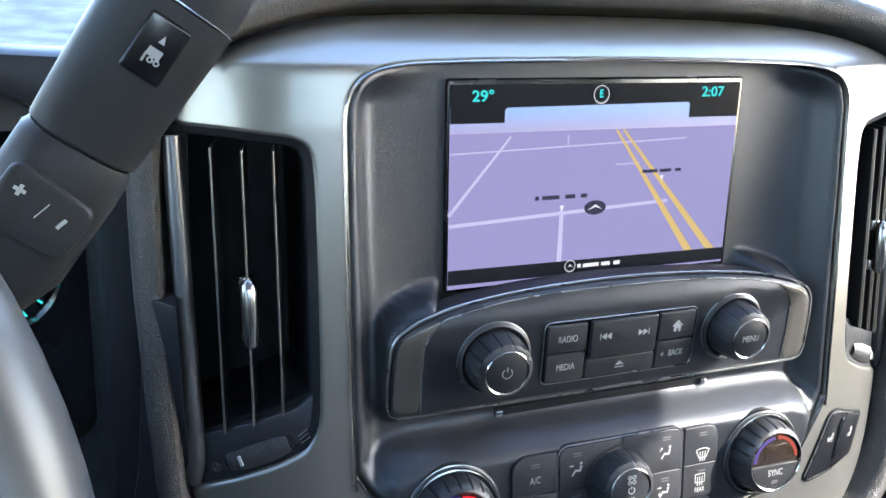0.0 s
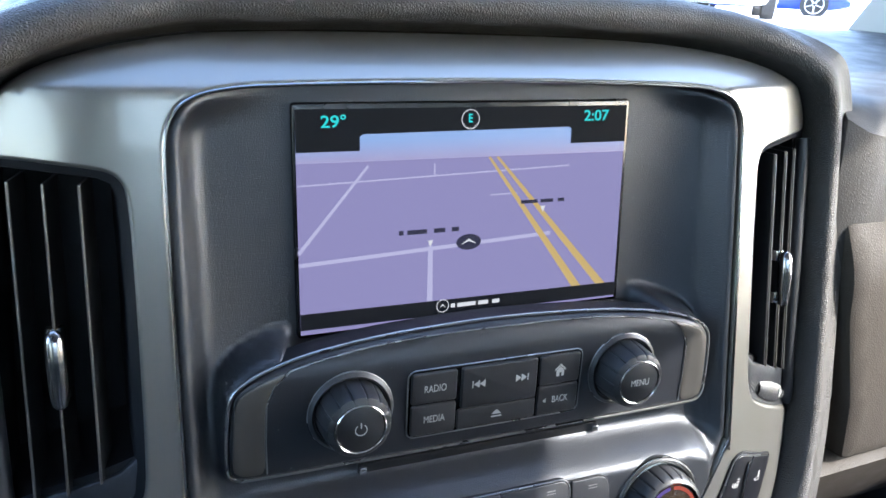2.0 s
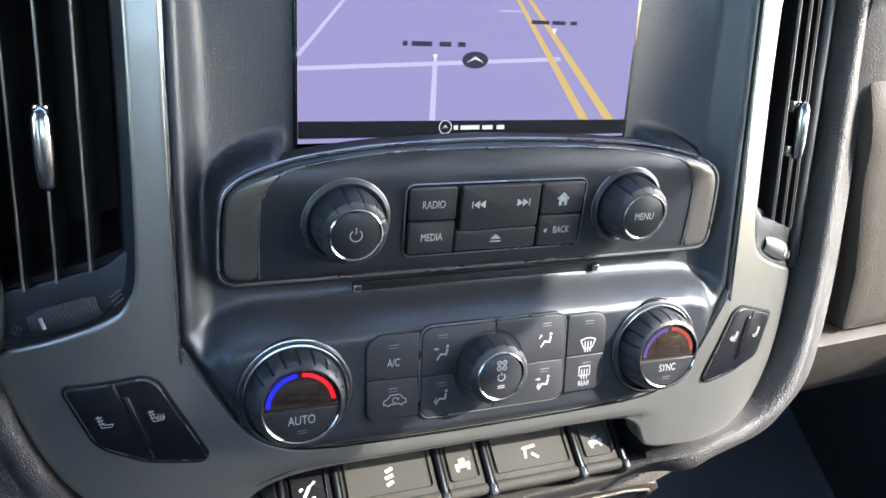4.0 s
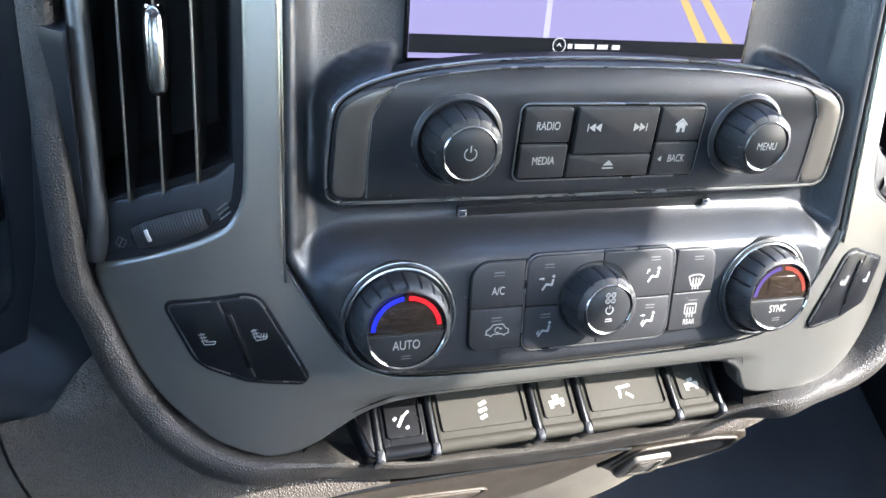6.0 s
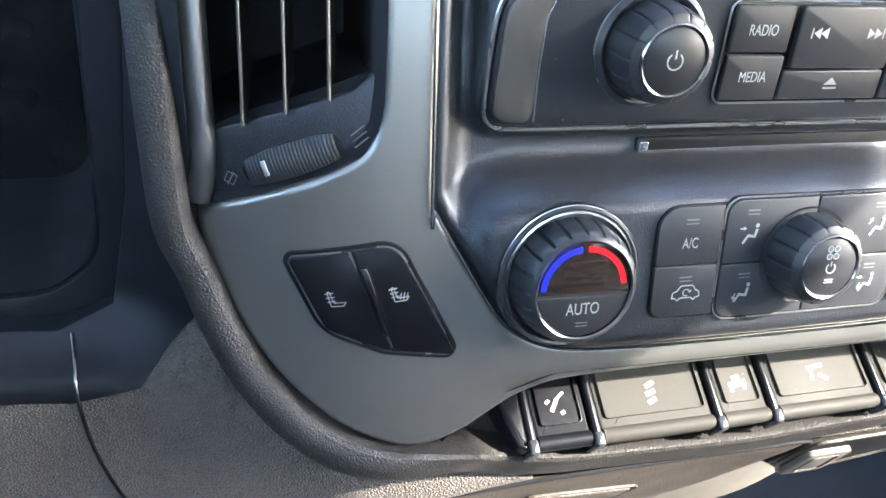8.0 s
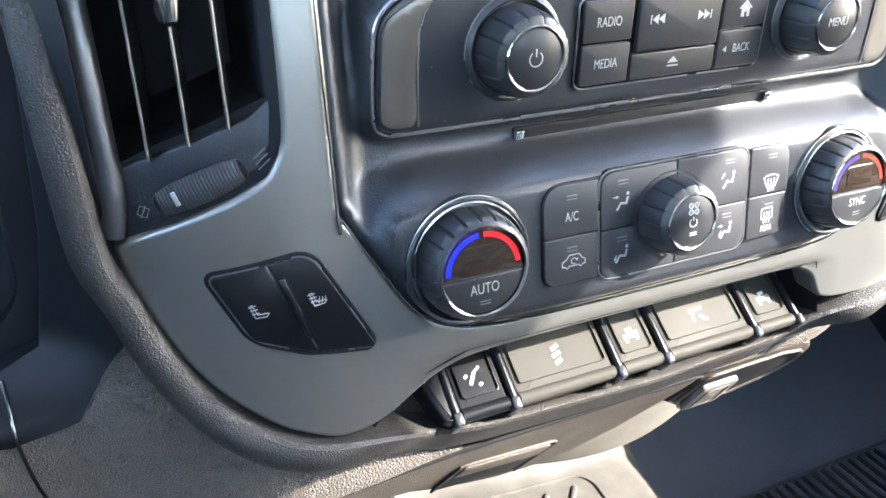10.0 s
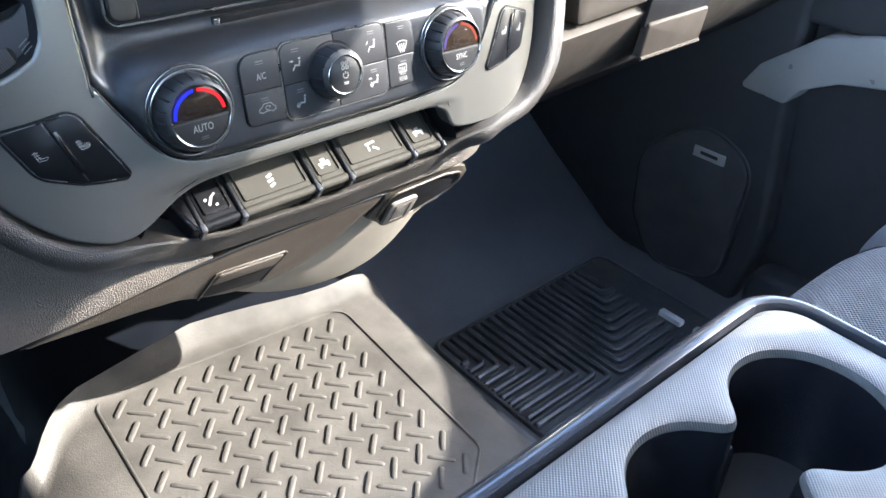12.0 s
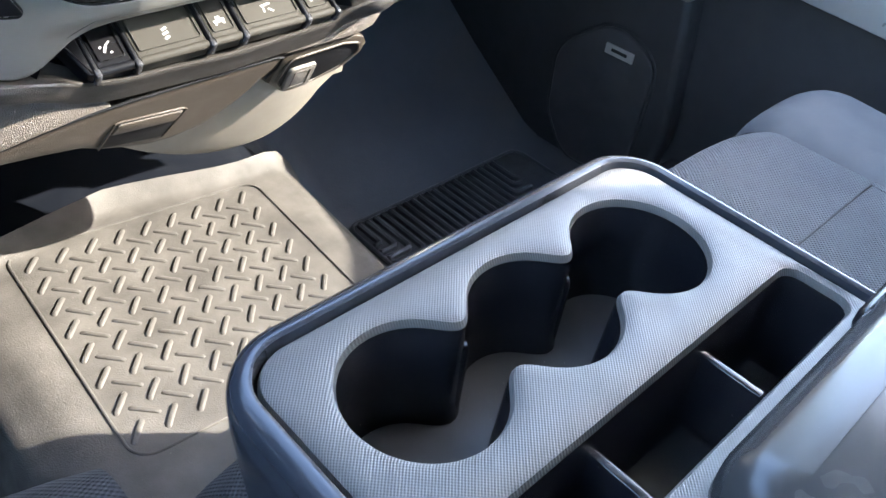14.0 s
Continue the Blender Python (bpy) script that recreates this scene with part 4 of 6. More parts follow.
def on_screen(polys, material, name, w, label=""):
    return mark([[(u * SW, v * SH) for u, v in p] for p in polys], sm, material, screen, name, w, label)


def line(u0, v0, u1, v1, w0, w1=None):
    """A road, wider where it is nearer."""
    w1 = w0 if w1 is None else w1
    d = Vector(((u1 - u0) * SW, (v1 - v0) * SH)).normalized()
    nx, ny = -d.y / SW, d.x / SH
    return [(u0 + nx * w0 / 2, v0 + ny * w0 / 2), (u0 - nx * w0 / 2, v0 - ny * w0 / 2), (u1 - nx * w1 / 2, v1 - ny * w1 / 2), (u1 + nx * w1 / 2, v1 + ny * w1 / 2)]


on_screen([[(0, 0), (1, 0), (1, 0.83), (0, 0.83)]], MAPM, "map", 0.0000, "lilac map ground")
on_screen([[(0, 0.770), (1, 0.770), (1, 0.90), (0, 0.90)]], MAPSKY, "map_sky", 0.0001, "pale blue map sky")
on_screen([[(0, 0.818), (0.169, 0.818), (0.169, 0.878), (0.178, 0.890), (0.800, 0.900), (0.811, 0.892), (0.811, 0.820), (1, 0.820), (1, 1), (0, 1)]], SCREENBLACK, "top_bar", 0.0003, "black status bar")
on_screen([[(0, 0.022), (1, 0.012), (1, 0.083), (0, 0.098)]], SCREENBLACK, "bottom_bar", 0.0003, "black street bar")
for q in (line(0.0, 0.674, 0.811, 0.711, 0.0007), line(0.0, 0.374, 0.192, 0.750, 0.0018, 0.0012), line(0.382, 0.690, 0.382, 0.748, 0.0008),
          line(0.0, 0.322, 0.757, 0.377, 0.0019), line(0.371, 0.0, 0.372, 0.362, 0.0032, 0.0024), line(0.554, 0.587, 0.641, 0.588, 0.0007)):
    on_screen([q], ROADM, "map_road", 0.00012)
for q in (line(0.548, 0.768, 0.882, 0.03, 0.0012, 0.0048), line(0.573, 0.768, 0.974, 0.03, 0.0012, 0.0048)):
    on_screen([q], YELLOW, "map_main_road", 0.00018, "yellow main road")


def text_bar(u, v, w, h, material, name="text_bar"):
    on_screen([[(u - w / 2, v - h / 2), (u + w / 2, v - h / 2), (u + w / 2, v + h / 2), (u - w / 2, v + h / 2)]], material, name, 0.0005)


for u, w in ((0.284, 0.013), (0.331, 0.058), (0.398, 0.034), (0.446, 0.022)):
    text_bar(u, 0.435, w, 0.021, INK)
for u, w in ((0.680, 0.055), (0.739, 0.042), (0.787, 0.022)):
    text_bar(u, 0.543, w, 0.017, INK)
for u, w in ((0.443, 0.013), (0.486, 0.058), (0.540, 0.032), (0.581, 0.024)):
    text_bar(u, 0.058 - 0.013 * (u - 0.5), w, 0.020, PALE)
AX, AY = 0.411 * SW, 0.062 * SH
mark([arc(AX, AY, 0.0030, 0.0034, 0, 360, 24), [(AX - 0.0016, AY - 0.0009), (AX, AY + 0.0012), (AX + 0.0016, AY - 0.0009), (AX, AY + 0.0002)]], sm, PALE, screen, "street_sign", 0.0005)
PX, PY = 0.489 * SW, 0.367 * SH
mark([[(PX + 0.0068 * math.cos(a * 0.2618), PY + 0.0040 * math.sin(a * 0.2618)) for a in range(24)]], sm, INK, screen, "position_disc", 0.0003, "dark position disc")
mark([[(PX - 0.0045, PY - 0.0012), (PX, PY + 0.0018), (PX + 0.0045, PY - 0.0012), (PX, PY + 0.0004)]], sm, PALE, screen, "position_arrow", 0.0005, "white arrow")
for u, v in ((0.371, 0.376), (0.727, 0.503)):
    mark([[(u * SW - 0.0014, v * SH + 0.0014), (u * SW, v * SH - 0.0018), (u * SW + 0.0014, v * SH + 0.0014)]], sm, PALE, screen, "map_flag", 0.0004)
lettering("29°", 0.0076, sm @ Matrix.Translation((0.100 * SW, 0.944 * SH, 0.0005)), TEAL, screen, squeeze=1.34)
lettering("2:07", 0.0076, sm @ Matrix.Translation((0.894 * SW, 0.949 * SH, 0.0005)), TEAL, screen, squeeze=1.34)
lettering("E", 0.0058, sm @ Matrix.Translation((0.486 * SW, 0.948 * SH, 0.0005)), TEAL, screen)
mark([arc(0.486 * SW, 0.945 * SH, 0.0044, 0.0048, 0, 360, 36)] + [bar(0.486 * SW + 0.0038 * math.cos(radians(a)), 0.945 * SH + 0.0038 * math.sin(radians(a)), 0.486 * SW + 0.0042 * math.cos(radians(a)), 0.945 * SH + 0.0042 * math.sin(radians(a)), 0.0004) for a in range(-150, -29, 20)], sm, PALE, screen, "compass_ring", 0.0005, "thin white compass ring")

# ---- radio controls ----
radio = thing("radio_control_panel", (XC, 0.336, 0.64), "charcoal radio control pod with two knobs and keys", "control panel")
pod_m = facing(0, 0.3270, 0)


def pod_at(u, v, w):
    return Vector((u, float(pod_y(np.array(u), np.array(v))) - w, v))


part("pod_body", skin(POD, [], 0.004, pod_y, 0.0022, 0.014), PODM, radio, "charcoal satin pod")
for s in (0, 1):
    e_ = [(0.1005, 0.6415), (0.1015, 0.660), (0.1025, 0.674), (0.1065, 0.6790), (0.1155, 0.6833), (0.1260, 0.6863), (0.1190, 0.6800), (0.1155, 0.672), (0.1148, 0.655), (0.1150, 0.6375), (0.108, 0.6375), (0.1035, 0.6385)]
    if s:
        e_ = mirror(e_)
    part("end_trim", skin(soften(e_), [], 0.003, lambda x, z: pod_y(x, z) - 0.0006, 0.0004, 0.002), ENDTRIM, radio, "grey satin end trim")
    ln_ = [(0.1270, 0.6866), (0.1195, 0.6802), (0.1160, 0.672), (0.1153, 0.655), (0.1155, 0.6375)]
    if s:
        ln_ = mirror(ln_)
    part("trim_line", tube([pod_at(u, v, 0.0003) for u, v in ln_], 0.0004, n=6), LINE, radio, "thin bright line")
part("top_line", tube([pod_at(XC + d, 0.6937 - 0.0071 * (abs(d) / 0.1015) ** 3.2, 0.0004) for d in np.linspace(-0.1015, 0.1015, 72)], 0.0004, n=8), LINE, radio, "thin bright line")
low = densify(inset(POD, -0.0010), 0.004)
part("pod_edge_line", tube([pod_at(u, v, -0.0010) for u, v in low], 0.0008, True, 6), LINE, radio, "bright edge line")


def knob(parent, x, y, z, r, depth, cap_r, seat_r, lean=0.0, name="knob"):
    """A turned knob with shallow grooves, a bright ring and a flat cap, in a raised collar."""
    m = facing(x, y, z, lean)
    st = part("knob_seat", lathe([(seat_r, -0.003), (seat_r, 0.0006), (seat_r - 0.0008, 0.0014), (r + 0.0022, 0.0022), (r + 0.0012, 0.0016), (r + 0.0006, -0.001)], m, 64, cap=(False, True)), RUBBER, parent, "dark knob collar")
    part("seat_line", lathe([(seat_r + 0.0004, -0.0004), (seat_r + 0.0002, 0.0005), (seat_r - 0.0005, 0.0009), (seat_r - 0.0006, 0.0)], m, 64, cap=(False, False)), LINE, st, "fine bright line")
    k = part(name, lathe([(r, -0.002), (r, 0.002), (r * 0.985, depth * 0.45), (r * 0.955, depth * 0.72), (r * 0.90, depth * 0.90), (cap_r * 1.13, depth * 0.985), (cap_r * 1.03, depth * 0.985)], m, 168, 14, r * 0.045, 1, 4), RUBBER, parent, "grooved black knob")
    part("knob_ring", lathe([(cap_r * 1.11, depth - 0.0014), (cap_r * 1.11, depth + 0.0002), (cap_r * 1.06, depth + 0.0007), (cap_r * 1.01, depth + 0.0003), (cap_r * 0.99, depth - 0.0006)], m, 64, cap=(False, False)), RINGM, k, "chrome ring")
    part("knob_cap", lathe([(cap_r, depth - 0.001), (cap_r * 0.99, depth - 0.0001), (cap_r * 0.95, depth + 0.0002)], m, 48), BLACK, k, "flat black cap")
    return k, m @ Matrix.Translation((0, 0, depth + 0.0003))


k, km = knob(radio, 0.1541, 0.327, 0.6625, 0.0163, 0.0164, 0.0109, 0.0202)
mark([arc(0, 0, 0.0024, 0.0029, 125, 415, 24), bar(0, 0.0008, 0, 0.0036, 0.0006)], km, WHITE, k, "power_symbol")
k, km = knob(radio, 0.3008, 0.327, 0.6630, 0.0163, 0.0164, 0.0109, 0.0202)
lettering("MENU", 0.0052, km @ Matrix.Translation((0, 0, 0.0001)), WHITE, k, squeeze=0.9)

km = facing(0, 0.3270, 0)
part("key_frame", prism(rect(0.1810, 0.6430, 0.2755, 0.6790, 0.004), -0.002, 0.0008, 0.0006, km), GLOSSBLACK, radio, "dark key frame")
part("key_frame_line", tube([km @ Vector((u, v, 0.0008)) for u, v in densify(rect(0.1812, 0.6432, 0.2753, 0.6788, 0.004), 0.004)], 0.0004, True, 6), LINE, radio, "fine bright outline")


def key(parent, m, outline, name="key", h=0.0022, material=None):
    return part(name, prism(outline, -0.001, h, 0.0007, m), material or BLACK, parent, "")


KZ = 0.00235
k1 = key(radio, km, rect(0.1828, 0.6615, 0.2058, 0.6774, 0.0012))
lettering("RADIO", 0.0053, km @ Matrix.Translation((0.1946, 0.6690, KZ)), WHITE, k1, squeeze=0.82)
k1 = key(radio, km, rect(0.1828, 0.6446, 0.2058, 0.6605, 0.0012))
lettering("MEDIA", 0.0053, km @ Matrix.Translation((0.1946, 0.6528, KZ)), WHITE, k1, squeeze=0.82)
k1 = key(radio, km, rect(0.2082, 0.6560, 0.2488, 0.6776, 0.0012), h=0.003)
for cx, s in ((0.2168, -1), (0.2402, 1)):
    mark([[(cx + s * (-0.0034 + d), 0.6705), (cx + s * (-0.0034 + d), 0.6665), (cx + s * (-0.0004 + d), 0.6685)] for d in (0, 0.003)] + [bar(cx + s * 0.0032, 0.6703, cx + s * 0.0032, 0.6667, 0.0005)], km, WHITE, k1, "skip_symbol", 0.0031)
k1 = key(radio, km, rect(0.2068, 0.6446, 0.2494, 0.6552, 0.0012))
mark([[(0.2250, 0.6500), (0.2306, 0.6500), (0.2278, 0.6526)], [(0.2250, 0.6484), (0.2306, 0.6484), (0.2306, 0.6491), (0.2250, 0.6491)]], km, WHITE, k1, "eject_symbol", KZ)
k1 = key(radio, km, rect(0.2506, 0.6615, 0.2736, 0.6774, 0.0012))
mark([[(0.2588, 0.6692), (0.2622, 0.6724), (0.2656, 0.6692), (0.2650, 0.6687), (0.2622, 0.6713), (0.2594, 0.6687)], [(0.2600, 0.6656), (0.2600, 0.6690), (0.2622, 0.6710), (0.2644, 0.6690), (0.2644, 0.6656), (0.2630, 0.6656), (0.2630, 0.6676), (0.2617, 0.6676), (0.2617, 0.6656)]], km, WHITE, k1, "home_symbol", KZ)
k1 = key(radio, km, rect(0.2506, 0.6446, 0.2736, 0.6605, 0.0012))
lettering("BACK", 0.0052, km @ Matrix.Translation((0.2634, 0.6526, KZ)), WHITE, k1, squeeze=0.8)
mark([[(0.2534, 0.6526), (0.2553, 0.6512), (0.2553, 0.6540)]], km, WHITE, k1, "back_symbol", KZ)

# disc slot
slot_y = 0.331
slot = thing("disc_slot", (XC, slot_y, 0.627), "narrow black disc slot with small steel end stops", "disc slot")
part("slot_mouth", prism(rect(0.1605, 0.6222, 0.2955, 0.6276, 0.0008), -0.004, 0.0012, 0.0004, facing(0, 0.3360, 0)), VOID, slot, "dark slot mouth")
for x in (0.1625, 0.2935):
    part("end_stop", hull_box(x - 0.0018, 0.3325, 0.6230, x + 0.0018, 0.338, 0.6268, 0.0004), CHROME, slot, "small steel end stop")

# ---- climate controls ----
clim = thing("climate_control_panel", (XC, 0.318, 0.57), "black climate control keys and knobs on charcoal", "control panel")
CLEAN = 9.4


def cpos(z):
    return face_y(z) - 0.0055


cm = facing(0, cpos(0.588), 0.588, CLEAN)      # v counted from z 0.588


def ckey(x0, z0, x1, z1, r=0.0015, name="key"):
    """r: the radius of all corners, or of the four from the lower left round."""
    r = r if isinstance(r, tuple) else (r,) * 4
    return part(name, prism(rounded([(x0, z0 - 0.588, r[0]), (x1, z0 - 0.588, r[1]), (x1, z1 - 0.588, r[2]), (x0, z1 - 0.588, r[3])], 5), -0.003, 0.0017, 0.0004, cm), KEYM, clim)


part("key_surround", prism(rounded([(0.1612, -0.0205, 0.005), (0.1885, -0.0212, 0.001), (0.2660, -0.0222, 0.001), (0.2912, -0.0205, 0.006), (0.2912, 0.0228, 0.007), (0.1612, 0.0228, 0.009)], 6), -0.003, 0.0005, 0.0003, cm), VOID, clim, "dark key surround")
MODE = rect(0.1880, -0.0232, 0.2672, 0.0248, 0.0065, 6)
part("mode_frame", prism(MODE, -0.003, 0.0008, 0.0005, cm), VOID, clim, "dark mode key frame")
part("mode_frame_line", tube([cm @ Vector((u, v, 0.0010)) for u, v in densify(inset(MODE, 0.0002), 0.004)], 0.00045, True, 6), LINE, clim, "fine bright outline")


def person_mark(cx, cy, k=1.0):
    """A seated outline sign with air arrows, as plain strokes."""
    return [[(cx + (0.0024 + 0.0008 * math.cos(a)) * k, cy + (0.0031 + 0.0008 * math.sin(a)) * k) for a in np.linspace(0, 6.28, 12)[:-1]],
            bar(cx + 0.0024 * k, cy + 0.0018 * k, cx + 0.0017 * k, cy - 0.0014 * k, 0.0011 * k), bar(cx + 0.0021 * k, cy - 0.0012 * k, cx - 0.0012 * k, cy - 0.0006 * k, 0.0010 * k),
            bar(cx - 0.0009 * k, cy - 0.0004 * k, cx - 0.0030 * k, cy - 0.0036 * k, 0.0009 * k)]


def arrow(cx, cy, a, s=0.0018):
    c, n = math.cos(radians(a)), math.sin(radians(a))
    R = lambda u, v: (cx + u * c - v * n, cy + u * n + v * c)
    return [[R(0.9 * s, 0), R(0, 0.55 * s), R(0, 0.18 * s), R(-s, 0.18 * s), R(-s, -0.18 * s), R(0, -0.18 * s), R(0, -0.55 * s)]]


def pilot(cx, cz):
    return [bar(cx - 0.0025, cz - 0.588, cx + 0.0025, cz - 0.588, 0.0006)], [bar(cx - 0.0025, cz - 0.588 - 0.0015, cx + 0.0025, cz - 0.588 - 0.0015, 0.0004)]


CK = 0.0018
S = 0.0008     # radius of the inner corners
kk = ckey(0.1618, 0.5886, 0.1874, 0.6104, (S, S, S, 0.008))
lettering("A/C", 0.0056, cm @ Matrix.Translation((0.1748, 0.5965 - 0.588, CK + 0.0001)), WHITE, kk, squeeze=0.8)
mark(pilot(0.1748, 0.6055)[0] + pilot(0.1748, 0.6055)[1], cm, FAINT, kk, "pilot_light", CK)
kk = ckey(0.1618, 0.5680, 0.1874, 0.5880, (0.005, S, S, S))
car = [(0.1700 + u, -0.0130 + v) for u, v in ((0, 0.0004), (0.0002, 0.0026), (0.0018, 0.0032), (0.0034, 0.0052), (0.0082, 0.0052), (0.0096, 0.0032), (0.0110, 0.0026), (0.0112, 0.0006), (0.0098, 0.0004), (0.0090, -0.0006), (0.0080, 0.0004), (0.0034, 0.0004), (0.0024, -0.0006), (0.0014, 0.0004))]
mark([bar(*a, *b, 0.00045) for a, b in zip(car, car[1:] + car[:1])] + [arc(0.1757, -0.0106, 0.0011, 0.0015, 20, 300, 10), bar(0.1770, -0.0106, 0.1776, -0.0096, 0.0006)], cm, WHITE, kk, "car_symbol", CK)
mark(pilot(0.1748, 0.5835)[0] + pilot(0.1748, 0.5835)[1], cm, FAINT, kk, "pilot_light", CK)
for x0, x1, z0, z1, arrows in ((0.1890, 0.2270, 0.5877, 0.6118, (0,)), (0.1890, 0.2270, 0.5660, 0.5871, (250,)), (0.2276, 0.2662, 0.5877, 0.6118, (60,)), (0.2276, 0.2662, 0.5660, 0.5871, (0, 250))):
    kk = ckey(x0, z0, x1, z1, tuple(0.0055 if c == ((x0 > 0.2) + 2 * (z0 > 0.58)) else S for c in (0, 1, 3, 2)))
    cx = x0 + 0.0105 if x0 < 0.2 else x1 - 0.0105
    cz = (z0 + z1) / 2 - 0.588 - 0.001
    sh = person_mark(cx, cz)
    for i, a in enumerate(arrows):
        sh += arrow(cx - 0.0033, cz + (0.0022 if a in (0, 60) else -0.0016), a if a != 250 else 250, 0.0015)
    mark(sh, cm, WHITE, kk, "airflow_symbol", CK)
    mark(pilot(cx, z1 - 0.004)[0] + pilot(cx, z1 - 0.004)[1], cm, FAINT, kk, "pilot_light", CK)
kk = ckey(0.2681, 0.5883, 0.2906, 0.6104, (S, S, 0.007, S))
mark([arc(0.2804, 0.0000, 0.0088, 0.0094, 60, 120, 10), bar(0.2762, 0.0078, 0.2780, 0.0034, 0.0006), bar(0.2846, 0.0078, 0.2828, 0.0034, 0.0006), bar(0.2780, 0.0034, 0.2828, 0.0034, 0.0006)] + [bar(0.2804 + d, 0.0072, 0.2804 + d * 0.8, 0.0014, 0.0007) for d in (-0.0018, 0, 0.0018)], cm, WHITE, kk, "windscreen_symbol", CK)
mark(pilot(0.2804, 0.6065)[0] + pilot(0.2804, 0.6065)[1], cm, FAINT, kk, "pilot_light", CK)
kk = ckey(0.2681, 0.5680, 0.2906, 0.5877, (S, 0.006, S, S))
lettering("REAR", 0.0042, cm @ Matrix.Translation((0.2794, -0.0162, CK + 0.0001)), WHITE, kk, squeeze=0.8)
mark([bar(0.2762, -0.0066, 0.2826, -0.0066, 0.0005), bar(0.2762, -0.0116, 0.2826, -0.0116, 0.0005), bar(0.2762, -0.0066, 0.2762, -0.0116, 0.0005), bar(0.2826, -0.0066, 0.2826, -0.0116, 0.0005)] + [bar(0.2794 + d, -0.0082, 0.2794 + d, -0.0136, 0.0006) for d in (-0.0016, 0, 0.0016)], cm, WHITE, kk, "rear_window_symbol", CK)
mark(pilot(0.2804, 0.5835)[0] + pilot(0.2804, 0.5835)[1], cm, FAINT, kk, "pilot_light", CK)

k, km2 = knob(clim, 0.2243, cpos(0.589), 0.589, 0.0168, 0.0158, 0.0112, 0.0196, CLEAN)
mark([[(0.0014 * i + 0.0011 * math.cos(a), 0.0058 + 0.0014 * j + 0.0011 * math.sin(a)) for a in np.linspace(0, 6.28, 10)[:-1]] for i, j in ((-1, 1), (1, 1), (-1, -1), (1, -1))], km2, FAINT, k, "fan_blades", 0.0001)
mark([arc(0.0014 * i, 0.0058 + 0.0014 * j, 0.0009, 0.0013, 0, 360, 12) for i, j in ((-1, 1), (1, 1), (-1, -1), (1, -1))] + [arc(0, -0.0002, 0.0016, 0.0021, 125, 415, 16), bar(0, 0.0006, 0, 0.0024, 0.0005), bar(-0.0018, -0.0046, 0.0018, -0.0046, 0.0004), bar(-0.0018, -0.0056, 0.0018, -0.0056, 0.0004)], km2, WHITE, k, "fan_symbol", 0.0002)

BLUE = glow("blue temperature arc", (0.01, 0.02, 0.85), 1.0)
RED = glow("red temperature arc", (0.85, 0.01, 0.02), 1.0)
DIMBLUE = glow("dim blue arc", (0.10, 0.06, 0.30), 1.0)
DIMRED = glow("dim red arc", (0.45, 0.06, 0.03), 1.0)
WINDOW = mat("dark amber display window", (0.02, 0.014, 0.010), 0.12, 0, vary=0.05, coat=0.5)
for x, word in ((0.1288, "AUTO"), (0.3225, "SYNC")):
    z = 0.5868
    y = cpos(z)
    m = facing(x, y, z, CLEAN)
    st = part("knob_seat", lathe([(0.0266, -0.004), (0.0264, 0.0010), (0.0252, 0.0022), (0.0240, 0.0018), (0.0232, 0.0004), (0.0226, -0.001)], m, 72, cap=(False, True)), RUBBER, clim, "dark knob collar")
    for r0, w0 in ((0.0262, 0.0006), (0.0240, 0.0014)):
        part("seat_ring", lathe([(r0 + 0.0005, w0 - 0.0004), (r0 + 0.0003, w0 + 0.0006), (r0 - 0.0004, w0 + 0.0008), (r0 - 0.0006, w0)], m, 72, cap=(False, False)), DARKCHROME, st, "fine chrome ring")
    k = part("temperature_knob", lathe([(0.0218, -0.002), (0.0219, 0.0030), (0.0214, 0.0075), (0.0205, 0.0112), (0.0192, 0.0132), (0.0178, 0.0140), (0.0170, 0.0138), (0.0168, 0.0128)], m, 200, 20, 0.0011, 1, 3), RUBBER, clim, "grooved black temperature knob")
    f = m @ Matrix.Translation((0, 0, 0.0130))
    part("knob_ring", lathe([(0.0179, 0.0006), (0.0176, 0.0015), (0.0170, 0.0010), (0.0168, 0)], f, 72, cap=(False, False)), CHROME if word == "SYNC" else DARKCHROME, k, "bright ring")
    up = [(0.0167 * math.cos(a), 0.0167 * math.sin(a)) for a in np.linspace(radians(-4), radians(184), 40)]
    part("display_window", prism(up, -0.001, 0.0002, 0.0001, f), WINDOW, k, "dark glossy display window")
    dn = [(0.0166 * math.cos(a), 0.0166 * math.sin(a)) for a in np.linspace(radians(-172), radians(-8), 30)]
    part("push_key", prism(dn, -0.001, 0.0006, 0.0004, f), BLACK, k, "black push key")
    lettering(word, 0.0060 if word == "AUTO" else 0.0056, f @ Matrix.Translation((0, -0.0068, 0.0008)), WHITE, k, squeeze=0.85)
    mark([bar(-0.0022, -0.0118, 0.0022, -0.0118, 0.0004), bar(-0.0022, -0.0130, 0.0022, -0.0130, 0.0004)], f, FAINT, k, "pilot_light", 0.0007)
    mark([arc(0, 0, 0.0136, 0.0156, 178, 96, 24)], f, BLUE if word == "AUTO" else DIMBLUE, k, "cold_arc", 0.0003, "blue temperature arc")
    mark([arc(0, 0, 0.0136, 0.0156, 88, 6, 24)], f, RED if word == "AUTO" else DIMRED, k, "hot_arc", 0.0003, "red temperature arc")
    part("inner_display", prism(rect(-0.0078, 0.0012, 0.0078, 0.0104, 0.0008), -0.0005, 0.0005, 0.0002, f), WINDOW, k, "dark inner display")

